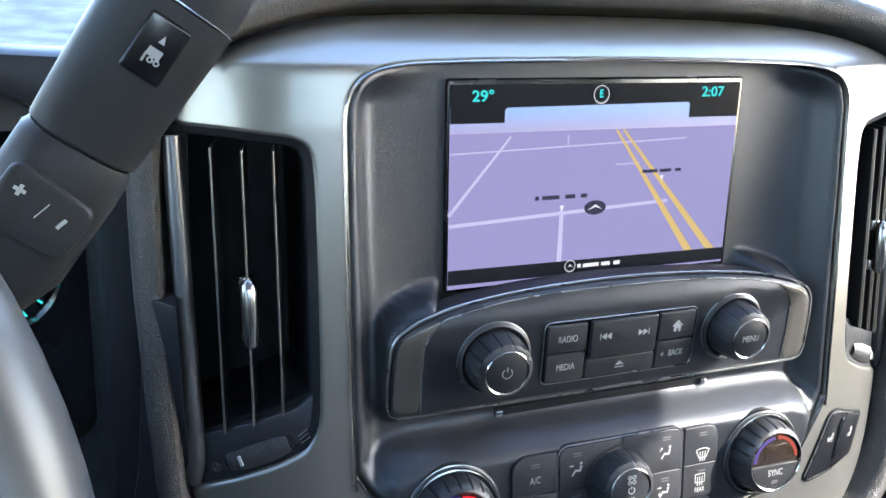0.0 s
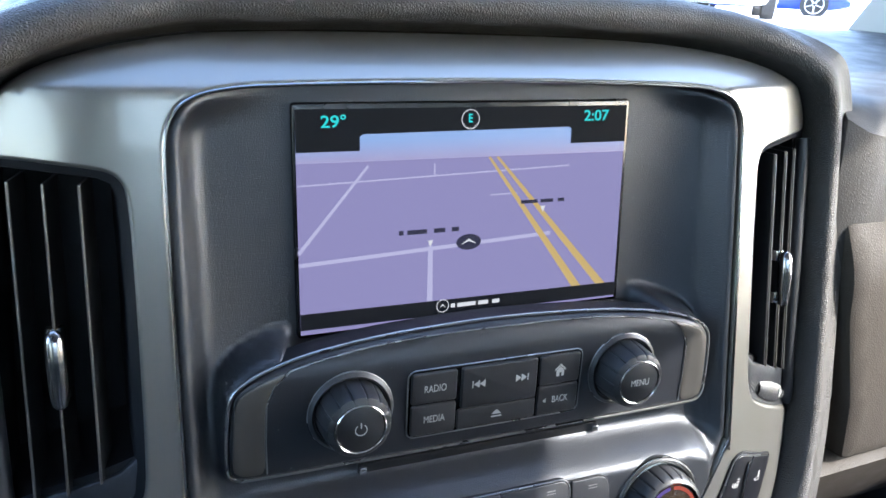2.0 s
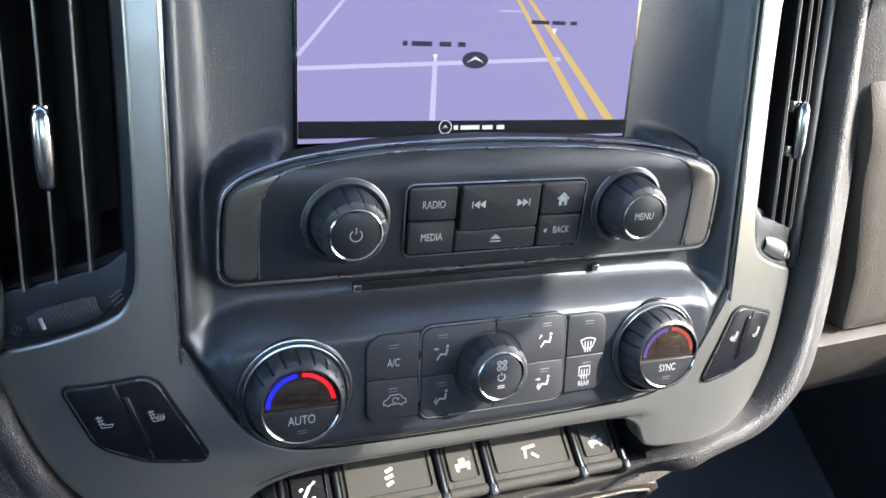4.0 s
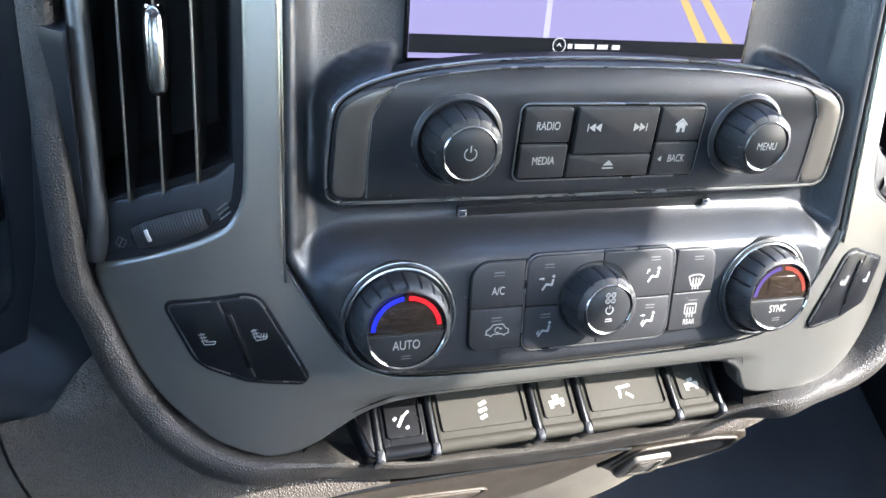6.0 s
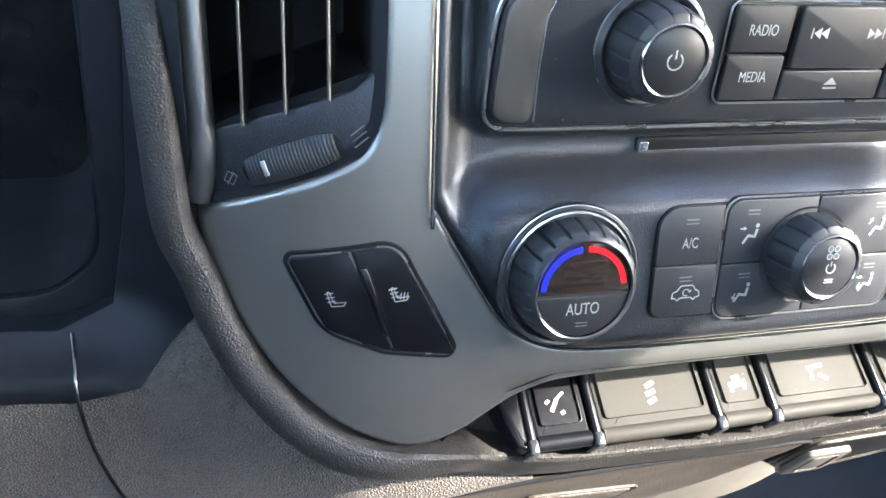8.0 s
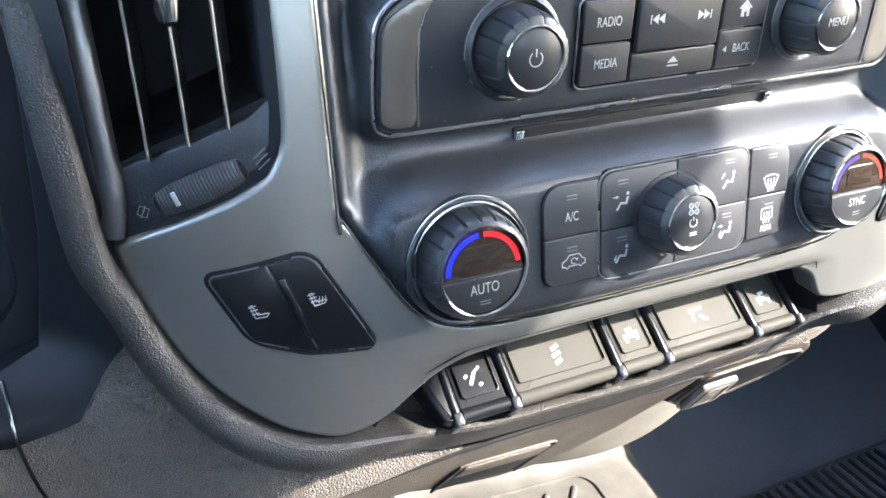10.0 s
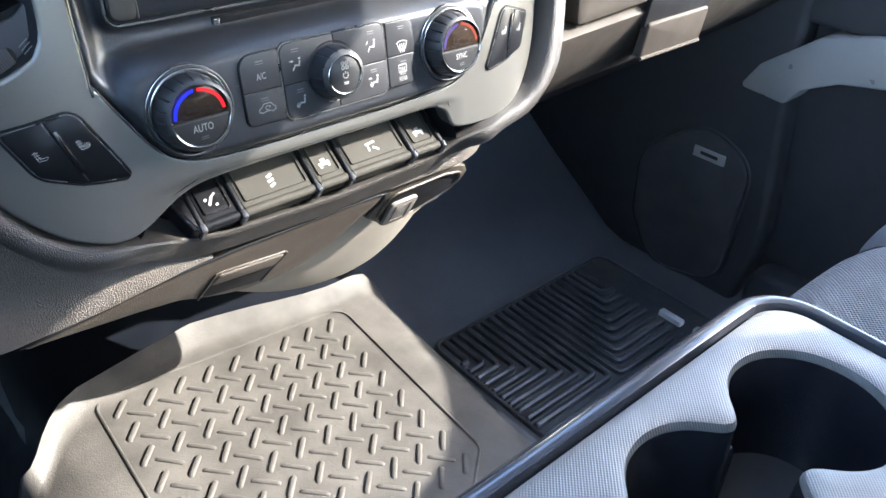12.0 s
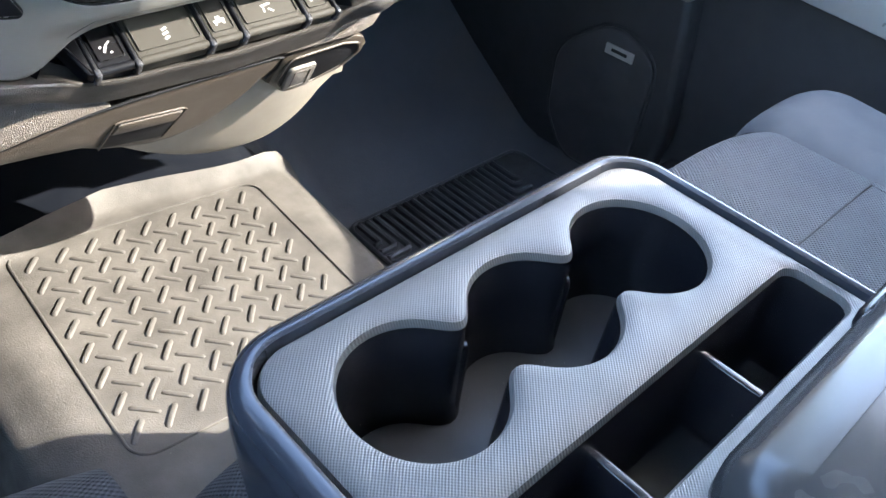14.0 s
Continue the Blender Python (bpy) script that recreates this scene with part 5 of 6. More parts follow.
# ---- heated seat switches ----
for s in (0, 1):
    o = [(0.0315, 0.5935, 0.003), (0.06895, 0.6010, 0.009), (0.0915, 0.5565, 0.003), (0.0640, 0.5605, 0.012), (0.0440, 0.5675, 0.014)]
    if s:
        o = [(0.4525 - a, b - (0.0065 if a < 0.04 else 0.0), c) for a, b, c in reversed(o)]
    sw = thing("heated_seat_switch", (XC + (-1 if s == 0 else 1) * 0.168, 0.315, 0.565), "black heated seat switch pair set in the silver bezel", "switch", "heated seat switches")
    xm = sum(p[0] for p in o) / len(o)
    y0 = float(bezel_y(np.array(xm), np.array(0.577)))
    m = facing(xm, y0, 0.577, 9.4)
    before = set(bpy.data.meshes)
    loc = lambda pts: [(a - xm, b - 0.577, c) for a, b, c in pts]
    part("switch_bed", prism(rounded(loc(o), 6), -0.008, 0.0006, 0.0004, m), VOID, sw, "dark switch bed")
    ol = densify(rounded(loc(o), 6), 0.003)
    part("switch_gap", tube([m @ Vector((u, v, 0.0004)) for u, v in inset(ol, -0.0003)], 0.0008, True, 6), VOID, sw, "dark gap round the switch")
    part("switch_outline", tube([m @ Vector((u, v, 0.0009)) for u, v in inset(ol, 0.0006)], 0.0003, True, 6), LINE, sw, "thin bright outline")
    L_ = [(0.0330, 0.5928, 0.002), (0.0528, 0.5968, 0.0006), (0.0674, 0.5611, 0.0006), (0.0640, 0.5616, 0.01), (0.0448, 0.5682, 0.006)]
    R_ = [(0.0534, 0.5970, 0.0006), (0.06847, 0.6000, 0.008), (0.0902, 0.5575, 0.001), (0.0680, 0.5608, 0.0006)]
    dv = [(0.0558, 0.5915), (0.0584, 0.5919), (0.0662, 0.5672), (0.0636, 0.5672)]
    dv = [((0.4525 - a) if s else a, b, 0.0005) for a, b in (reversed(dv) if s else dv)]
    part("divider_well", prism(inset(rounded(loc(dv), 3), -0.0005), -0.001, 0.0019, 0.0001, m), VOID, sw, "dark slot")
    part("divider", prism(rounded(loc(dv), 3), -0.001, 0.0026, 0.0005, m), GLOSSBLACK, sw, "raised black divider")
    for q, c in ((L_, (0.0480, 0.5785)), (R_, (0.0690, 0.5810))):
        if s:
            q = [(0.4525 - a, b - 0.0065 * max(0.0, (0.06895 - a) / 0.0375), r) for a, b, r in reversed(q)]
            c = (0.4525 - c[0], c[1])
        kk = part("rocker", prism(rounded(loc(q), 4), -0.002, 0.0018, 0.0006, m), DEEP, sw)
        cx, cy = c[0] - xm, c[1] - 0.577 + 0.001
        f = -1 if s else 1
        outl = [(-0.0026, 0.0026), (-0.0019, 0.0029), (-0.0003, -0.0010), (0.0036, -0.0004), (0.0028, -0.0018), (-0.0012, -0.0024)]
        sh = [bar(cx + f * a[0], cy + a[1], cx + f * b[0], cy + b[1], 0.0003) for a, b in zip(outl, outl[1:] + outl[:1])]
        sh += [bar(cx + f * (-0.0034 + 0.0005 * i), cy + 0.0019 - 0.0014 * i, cx + f * (-0.0006 + 0.0005 * i), cy + 0.0026 - 0.0014 * i, 0.0003) for i in range(3)]
        if abs(c[0] - XC) < 0.165:
            sh += [bar(cx + f * (0.0006 + 0.0011 * i), cy - 0.0016, cx + f * (0.0010 + 0.0011 * i), cy + 0.0010, 0.0003) for i in range(3)]
        mark(sh, m, WHITE, kk, "seat_symbol", 0.0019)
    for me in set(bpy.data.meshes) - before:
        for v in me.vertices:
            v.co.y += float(set_back(v.co.x)) - float(set_back(xm))

# ---- air vents ----
for s in (0, 1):
    sg = 1 if s == 0 else -1
    ox = 0 if s == 0 else 2 * XC
    X = lambda x: ox + sg * x
    vent = thing("air_vent", (X(0.035), 0.35, 0.62), "glossy black upright air vent with thin vanes", "air vent", "centre air vents")
    VO = [(-0.002, 0.6005), (0.0045, 0.6034), (0.026, 0.6124), (0.046, 0.6214), (0.058, 0.6278), (0.0637, 0.6372), (0.0655, 0.65), (0.0668, 0.72), (0.0668, 0.764), (0.0637, 0.7712), (0.057, 0.7742), (0.030, 0.7767), (0.004, 0.7772)]
    yo = lambda x, z: float(bezel_y(np.array(X(x)), np.array(z)))
    lo0 = [(X(x), yo(x, z) + 0.0015, z) for x, z in VO]
    ins = inset(VO, 0.0035)
    lo1 = [(X(x), yo(x, z) + 0.0035, z) for x, z in ins]
    deep = [(x if x > 0.01 else x + 0.006, max(z, 0.632 + 0.42 * (x - 0.01))) for x, z in inset(VO, 0.0045)]
    lo2 = [(X(x), yo(x, z) + 0.006, z) for x, z in deep]
    lo3 = [(X(x), yo(x, z) + 0.050, z) for x, z in inset(deep, 0.002)]
    bm = bmesh.new()
    rings(bm, [lo0, lo1, lo2, lo3], True, (False, True))
    part("vent_housing", bm, VOID, vent, "glossy black housing")
    part("side_strip", tube([(X(0.0072 + 0.0012 * (0.77 - z) / 0.15), yo(0.008, z) + 0.0012, z) for z in np.linspace(0.772, 0.626, 14)] + [(X(0.0075), yo(0.0085, 0.615) + 0.0022, 0.615), (X(0.006), yo(0.007, 0.606) + 0.0030, 0.606)], 0.0044, n=14), STRIPM if s == 0 else BLACK, vent, "satin side strip")
    for i, x in enumerate((0.0230, 0.036, 0.0492)):
        pts = [(X(x - 0.0015 * (0.765 - z) / 0.12), yo(x, z) + 0.0006, z) for z in np.linspace(0.768, 0.633 + 0.42 * (x - 0.02), 12)]
        bm = tube(pts, 0.00060, n=8)
        v_ = part("vane", bm, ENDTRIM, vent, "thin vane with a pale edge")
        bl = bmesh.new()
        rings(bl, [[(p[0] - 0.0006, p[1] + 0.001, p[2]), (p[0] + 0.0006, p[1] + 0.001, p[2]), (p[0] + 0.0006 + sg * 0.004, p[1] + 0.018, p[2]), (p[0] - 0.0006 + sg * 0.004, p[1] + 0.018, p[2])] for p in pts], True, (True, True))
        part("vane_blade", bl, VOID, v_, "black blade")
        if i == 1:
            zz = [0.7115, 0.710, 0.707, 0.698, 0.687, 0.6805, 0.679]
            rr = [0.0012, 0.0030, 0.0038, 0.0040, 0.0038, 0.0030, 0.0012]
            sl = part("slider", tube([(X(x - 0.0008), yo(x, z) - 0.0030, z) for z in zz], rr, n=16), DARKCHROME, vent, "glossy slider tab")
            for zc in (0.7075, 0.6825):
                part("slider_cap", tube([(X(x - 0.0008), yo(x, zc) + 0.0040, zc + d) for d in (-0.004, -0.0032, 0.0, 0.0032, 0.004)], [0.001, 0.0034, 0.0041, 0.0034, 0.001], n=16), CHROME, sl, "chrome end cap")
    # lower sill with the thumbwheel
    sill = rounded([(0.006, 0.6065, 0.001), (0.026, 0.6150, 0), (0.046, 0.6240, 0), (0.057, 0.6300, 0.004), (0.0622, 0.639, 0.004), (0.0628, 0.6545, 0.001), (0.055, 0.6475, 0.006), (0.033, 0.6390, 0), (0.0125, 0.6305, 0.002), (0.0085, 0.6250, 0)], 4)
    so = [(X(a), b) for a, b in (sill if sg > 0 else list(reversed(sill)))]
    part("sill", skin(so, [], 0.004, lambda x, z: bezel_y(x, z) + 0.0035, 0.0008, 0.006), SATIN, vent, "dark satin sill")
    wm = facing(X(0.0365), yo(0.0365, 0.6245) + 0.0038, 0.6245, 9.4, -22 * sg, 23 * sg)
    # black plate paints the shade round the thumbwheel
    part("wheel_well", prism(rounded([(-0.0175, -0.0040, 0.004), (0.0, -0.0064, 0.03), (0.0175, -0.0040, 0.004), (0.0175, 0.0040, 0.004), (0.0, 0.0064, 0.03), (-0.0175, 0.0040, 0.004)], 6), -0.002, 0.0007, 0.0003, wm), VOID, vent, "flat near-black plate for the well's shade")
    bm = bmesh.new()
    lo = []
    for i in range(76):
        u = -0.0158 + 0.0316 * i / 75
        bulge = math.sqrt(max(0, 1 - (u / 0.0185) ** 2))
        w = 0.0030 * bulge + (0.0002 if i % 3 else 0)
        lo.append([wm @ Vector((u, v * (0.45 + 0.55 * bulge), w + 0.0008 - abs(v) ** 2 * 40)) for v in (-0.0056, -0.0028, 0, 0.0028, 0.0056)])
    tw = part("thumbwheel", loft(lo), RUBBER, vent, "ribbed black thumbwheel")
    part("wheel_mark", prism(rect(-0.0088 * sg - 0.0008, -0.0026, -0.0088 * sg + 0.0008, 0.0026, 0.0004), 0.001, 0.0042, 0.0003, wm), WHITE, tw, "white position mark")
    mark([bar(0.021 * sg, -0.0005 + d, 0.0265 * sg, 0.0015 + d, 0.0005) for d in (-0.002, 0, 0.002)] , wm, FAINT, vent, "open_symbol", 0.0004)
    mark([arc(-0.0225 * sg, 0, 0.0022, 0.0026, 0, 360, 4), bar(-0.0242 * sg, -0.0016, -0.0208 * sg, 0.0016, 0.0005)], wm, FAINT, vent, "closed_symbol", 0.0004)

# ---- switch bank under the stack ----
bank = thing("switch_bank", (0.222, 0.318, 0.505), "row of five dark switch keys in a pocket under the bezel", "switch bank")
GREYKEY = mat("dusty dark grey key plastic", (0.036, 0.0335, 0.028), 0.62, 0.0, ("noise", 1500, 0.00006), vary=0.12, spec=0.15, dust=0.35)
CLEARP = mat("translucent smoked plastic", (0.035, 0.036, 0.040), 0.12, 0, ("noise", 700, 0.0003), vary=0.3, spec=0.5)
bm = bmesh.new()
rings(bm, [[(x, 0.308 + 0.006 * (z < 0.51), z) for x, z in ((0.08, 0.500), (0.33, 0.497), (0.335, 0.51), (0.324, 0.543), (0.13, 0.545), (0.10, 0.535))],
           [(x, 0.350, z) for x, z in ((0.08, 0.505), (0.33, 0.503), (0.33, 0.51), (0.322, 0.540), (0.13, 0.542), (0.10, 0.532))]], True, (False, True))
part("pocket", bm, VOID, bank, "dark pocket")
EDG = [0.1245, 0.1525, 0.2085, 0.2355, 0.2910, 0.3190]
tilt = 56


def bank_m(x):
    return facing(x, 0.3195, 0.5165, tilt)


for i in range(5):
    a, b = EDG[i] + 0.0021, EDG[i + 1] - 0.0021
    m = bank_m((a + b) / 2)
    hw = (b - a) / 2
    kk = part("switch_key", prism(rect(-hw, -0.0145, hw, 0.0260, 0.0012), -0.010, 0.0026, 0.0014, m), GREYKEY if i else DEEP, bank, "dusty dark grey key" if i else "black key", 12)
    part("key_dish", prism(rect(-hw + 0.0028, -0.0068, hw - 0.0028, 0.0190, 0.0016), -0.001, 0.0038, 0.0004, m, dish=0.0010), GREYKEY if i else GLOSSBLACK, kk, "recessed key face", 12)
    part("key_lip", tube([m @ Vector((u, -0.0130, 0.0012)) for u in np.linspace(-hw + 0.0006, hw - 0.0006, 6)], 0.0032, n=14), GREYKEY if i else DEEP, kk, "rounded front lip")
    if i == 0:
        sh = [bar(-0.0024, -0.001, 0.0004, 0.0034, 0.0014), bar(0.0004, 0.0034, 0.0030, 0.0052, 0.0010), bar(-0.004, 0.002, -0.0026, 0.003, 0.0012), bar(0.0008, -0.0020, 0.0022, -0.0012, 0.0012)]
    elif i in (1, 3):
        sh = [bar(-0.0016, -0.0020, 0.0016, -0.0006, 0.0016), bar(-0.0018, 0.0010, 0.0020, 0.0022, 0.0016), bar(-0.0012, 0.0038, 0.0022, 0.0052, 0.0016)] if i == 1 else [bar(-0.004, 0.0036, 0.003, 0.0044, 0.0014), bar(-0.0024, 0.004, -0.0032, -0.001, 0.0012), bar(0.0002, 0.001, 0.0034, -0.0014, 0.0014)]
    else:
        sh = [bar(-0.0036, 0.0006, 0.0036, 0.0014, 0.0022), bar(-0.0016, 0.003, 0.0014, 0.0036, 0.0016), bar(-0.0034, -0.0012, -0.002, -0.001, 0.0012), bar(0.0018, -0.0008, 0.0032, -0.0006, 0.0012)]
    mark([[(1.2 * u, 1.2 * v) for u, v in q] for q in sh], m, WHITE, kk, "switch_symbol", 0.0029)
for i, x in enumerate(EDG):
    m = bank_m(x)
    po = part("divider", prism(rect(-0.0019, -0.0158, 0.0019, 0.0260, 0.0012), -0.010, 0.0046, 0.0015, m), DEEP, bank, "slim black divider")
    part("divider_tip", prism(rect(-0.0023, -0.0178, 0.0023, -0.0115, 0.0014), -0.006, 0.0054, 0.0016, m), CLEARP, po, "clear smoked tip")
part("end_wedge", prism(rounded([(-0.0062, -0.0135, 0.002), (-0.0016, -0.0158, 0.001), (-0.0016, 0.0260, 0.0), (-0.0180, 0.0260, 0.0)], 4), -0.010, 0.0040, 0.0018, bank_m(EDG[0])), DEEP, bank, "black end wedge")

# ---- steering wheel and column lever ----
wheel = thing("steering_wheel", (-0.218, 0.16, 0.71), "dark smooth vinyl steering wheel", "steering wheel")
WHEELM = mat("dark polished vinyl", (0.055, 0.055, 0.055), 0.34, 0, vary=0.06, rough_vary=0.02)
wm = facing(-0.222, 0.150, 0.705, 22)
part("rim", tube([wm @ Vector((0.190 * math.cos(a), 0.190 * math.sin(a), 0)) for a in np.linspace(0, 2 * math.pi, 97)[:-1]], 0.0165, True, 20), WHEELM, wheel)
for a in (200, 340, 270):
    part("spoke", tube([wm @ Vector((r * math.cos(radians(a)), r * math.sin(radians(a)), -0.02 + 0.1 * (r - 0.05))) for r in (0.03, 0.09, 0.15, 0.188)], [0.03, 0.022, 0.016, 0.012], n=12), WHEELM, wheel)
part("hub", lathe([(0.075, -0.04), (0.078, -0.01), (0.06, 0.005), (0.03, 0.01)], wm, 40, cap=(True, True)), WHEELM, wheel, "padded hub")
part("column", tube([wm @ Vector((0, 0, w)) for w in (-0.03, -0.10, -0.20)], [0.05, 0.06, 0.06], n=20), BLACK, wheel, "black column shroud")

lever = thing("gear_selector_lever", (-0.09, 0.30, 0.72), "black column gear lever with lettered buttons", "gear lever")
lv = facing(-0.0215, 0.2500, 0.7935, 0, 0, -35.3)


def sect(v, hw, hd, x=0.0, w=0.0):
    return [lv @ Vector((x + p[0], v, w + p[1])) for p in rounded([(-hw, -hd, hd * 0.8), (hw, -hd, hd * 0.8), (hw, hd, hd * 0.75), (-hw, hd, hd * 0.75)], 5)]


bm = bmesh.new()
rings(bm, [sect(0.0035, 0.0148, 0.0135), sect(0.0045, 0.0162, 0.0145), sect(0.02, 0.0170, 0.0150), sect(0.04, 0.0178, 0.0152), sect(0.0525, 0.0182, 0.0153)], True, (True, True))
part("grip", bm, LEVERM, lever, "smooth black grip")
bm = bmesh.new()
rings(bm, [sect(0.0535, 0.0180, 0.0150), sect(0.06, 0.0180, 0.0150), sect(0.072, 0.0165, 0.0135), sect(0.078, 0.012, 0.01)], True, (True, True))
part("grip_end", bm, LEVERM, lever, "black grip end")
bm = bmesh.new()
rings(bm, [sect(-0.12, 0.010, 0.010, -0.03, -0.03), sect(-0.065, 0.014, 0.013, -0.006, -0.008), sect(-0.036, 0.0162, 0.0145), sect(-0.01, 0.0168, 0.0150), sect(0.0, 0.0166, 0.0148), sect(0.0032, 0.0150, 0.0138)], True, (True, True))
part("stem", bm, LEVERM, lever, "black lever stem")
b = part("shift_button", prism(rounded([(-0.0135, -0.0265, 0.004), (0.0118, -0.0275, 0.005), (0.0128, -0.0095, 0.004), (-0.0125, -0.0055, 0.004)], 5), 0.008, 0.0165, 0.0012, lv), LEVERM, lever, "black shift button")
mark([bar(-0.0092, -0.0132, -0.0058, -0.0132, 0.0011), bar(-0.0075, -0.0149, -0.0075, -0.0115, 0.0011), bar(-0.0008, -0.0185, 0.0008, -0.0130, 0.0003), bar(0.0056, -0.0182, 0.0066, -0.0148, 0.0011)], lv, WHITE, b, "plus_minus_symbol", 0.0166)
b = part("tow_button", prism(rect(-0.0045, 0.0300, 0.0075, 0.0480, 0.0012), 0.010, 0.0160, 0.0008, lv), GLOSSBLACK, lever, "square tow button")
mark([[(a * 0.72 + 0.0008, (v - 0.039) * 0.72 + 0.0385) for a, v in sh] for sh in [bar(-0.0012, 0.0332, -0.0012, 0.0372, 0.0010), bar(-0.0014, 0.0382, 0.0042, 0.0382, 0.0036), [(0.0004, 0.0425), (0.0030, 0.0425), (0.0017, 0.0460)]] + [arc(0.0005 + d, 0.0352, 0.0006, 0.0013, 0, 360, 12) for d in (0.0008, 0.0034)]], lv, GREYINK, b, "trailer_symbol", 0.0161)

# ---- floor mats ----
def mat_z(x, y):
    return 0.222 - 0.095 * (x - 0.085)


cmat = thing("tunnel_floor_mat", (XC, 0.38, 0.21), "dusty grey rubber mat with diamond-plate tread over the tunnel", "floor mat")
rows = []
for t in [0.0, 0.25, 0.5, 0.7, 0.82, 0.90, 0.95, 0.975, 1.0]:
    row = []
    for x in [-0.045, -0.02, -0.002, 0.008, 0.016, 0.026, 0.037, 0.05, 0.07, 0.10, 0.13, 0.16, 0.20, 0.23, 0.27, 0.30, 0.33, 0.36, 0.385, 0.405, 0.425, 0.445, 0.47, 0.50]:
        front = float(np.interp(x, [0.01, 0.03, 0.06, 0.134, 0.204, 0.275, 0.32, 0.365, 0.5], [0.462, 0.490, 0.520, 0.542, 0.560, 0.552, 0.544, 0.542, 0.56]))
        y = 0.10 + (front - 0.10) * t
        lift = 0.016 * float(smooth(0.955, 1.0, np.array(t)))
        fall = 0.022 * float(smooth(0.050, -0.020, np.array(x))) + 0.15 * max(0.0, (0.000 - x) / 0.045) ** 1.2 + 0.20 * float(smooth(0.385, 0.515, np.array(x))) ** 1.3
        row.append((x + 0.02 * (y - 0.4) * (1 if x > 0.36 else 0) * 4, y, mat_z(x, y) - fall + lift + 0.003))
    rows.append(row)
rows.append([(p[0], p[1] + 0.002, p[2] - 0.006) for p in rows[-1]])
bm = loft(rows)
bmesh.ops.subdivide_edges(bm, edges=bm.edges[:], cuts=1, smooth=0.6, use_grid_fill=True)
part("mat_sheet", bm, MATRUB, cmat, "", 70)
ring = [(x, y, mat_z(x, y) + 0.0034) for x, y in densify(rounded([(0.066, 0.222, 0.02), (0.30, 0.222, 0.02), (0.345, 0.26, 0.02), (0.362, 0.515, 0.018), (0.078, 0.515, 0.02)], 6), 0.008)]
part("border_ridge", tube(ring, 0.0015, True, 8), MATRUB, cmat, "raised border line")


def stud(half, wd, h):
    """A low rounded tread bar along x."""
    bm = bmesh.new()
    o = [((half - wd) * (1 if math.cos(a) > 0 else -1) + wd * math.cos(a), wd * math.sin(a)) for a in np.linspace(-math.pi / 2 + 0.001, 1.5 * math.pi + 0.001, 15)[:-1]]

    def ring_(k, z):
        return [(x * (0.35 + 0.65 * k), y * k, z) for x, y in o]
    rings(bm, [ring_(1.15, -0.0005), ring_(1.0, 0.0006), ring_(0.78, h * 0.82), ring_(0.35, h)], True, (False, True))
    me = bpy.data.meshes.new("tread_bar")
    bm.to_mesh(me)
    bm.free()
    me.polygons.foreach_set("use_smooth", [True] * len(me.polygons))
    me.materials.append(MATRUB)
    return me


studs = (stud(0.0130, 0.0027, 0.0022), stud(0.0130, 0.0024, 0.0018))
tiltm = Euler((0, math.atan(0.095), 0)).to_matrix().to_4x4()
for j in range(8):
    for i in range(9):
        for kind in (0, 1):
            x = 0.0957 + 0.0297 * i + 0.0130 * kind - 0.0021 * j
            y = 0.4912 + 0.0003 * i - 0.0345 * j - 0.0168 * kind
            if x > 0.345 or (kind and (j == 7 or i == 8)):
                continue
            ob = new("tread_bar", studs[kind])
            ob.parent = cmat
            ob.matrix_parent_inverse = Matrix.Translation(-cmat.location)
            ob.matrix_basis = Matrix.Translation((x, y, mat_z(x, y) + 0.0030)) @ tiltm @ Euler((0, 0, radians((49, -43)[kind] + random.uniform(-2, 2)))).to_matrix().to_4x4()

pmat = thing("passenger_floor_mat", (0.73, 0.42, 0.0), "black rubber floor mat with nested ribs", "floor mat")
part("mat_base", prism(rect(0.545, 0.20, 0.935, 0.565, 0.02), 0.0, 0.008, 0.003, Matrix.Translation((0, 0, -0.002))), RIBRUB, pmat)
part("mat_border", tube([(x, y, 0.008) for x, y in densify(rect(0.549, 0.204, 0.931, 0.561, 0.02), 0.01)], 0.003, True, 8), RIBRUB, pmat, "raised border")


def rib(pts):
    bm = bmesh.new()
    loops = []
    P = [Vector(p) for p in pts]
    for i, p in enumerate(P):
        t = (P[min(i + 1, len(P) - 1)] - P[max(i - 1, 0)]).normalized()
        nn = Vector((-t.y, t.x))
        loops.append([(p.x + nn.x * a, p.y + nn.y * a, h) for a, h in ((-0.0048, 0.004), (-0.0038, 0.0122), (0, 0.0138), (0.0038, 0.0122), (0.0048, 0.004))])
    rings(bm, loops, False, (False, False))
    part("rib", bm, RIBRUB, pmat)


def bend(a, c, b, r=0.010):
    a, b, c = Vector(a), Vector(b), Vector(c)
    d0, d1 = (a - c).normalized(), (b - c).normalized()
    r = min(r, (a - c).length * 0.8, (b - c).length * 0.8)
    q0, q1 = c + d0 * r, c + d1 * r
    out = [a]
    for i in range(7):
        t = i / 6
        out.append(q0 * (1 - t) ** 2 + c * 2 * t * (1 - t) + q1 * t * t)
    return out + [b]


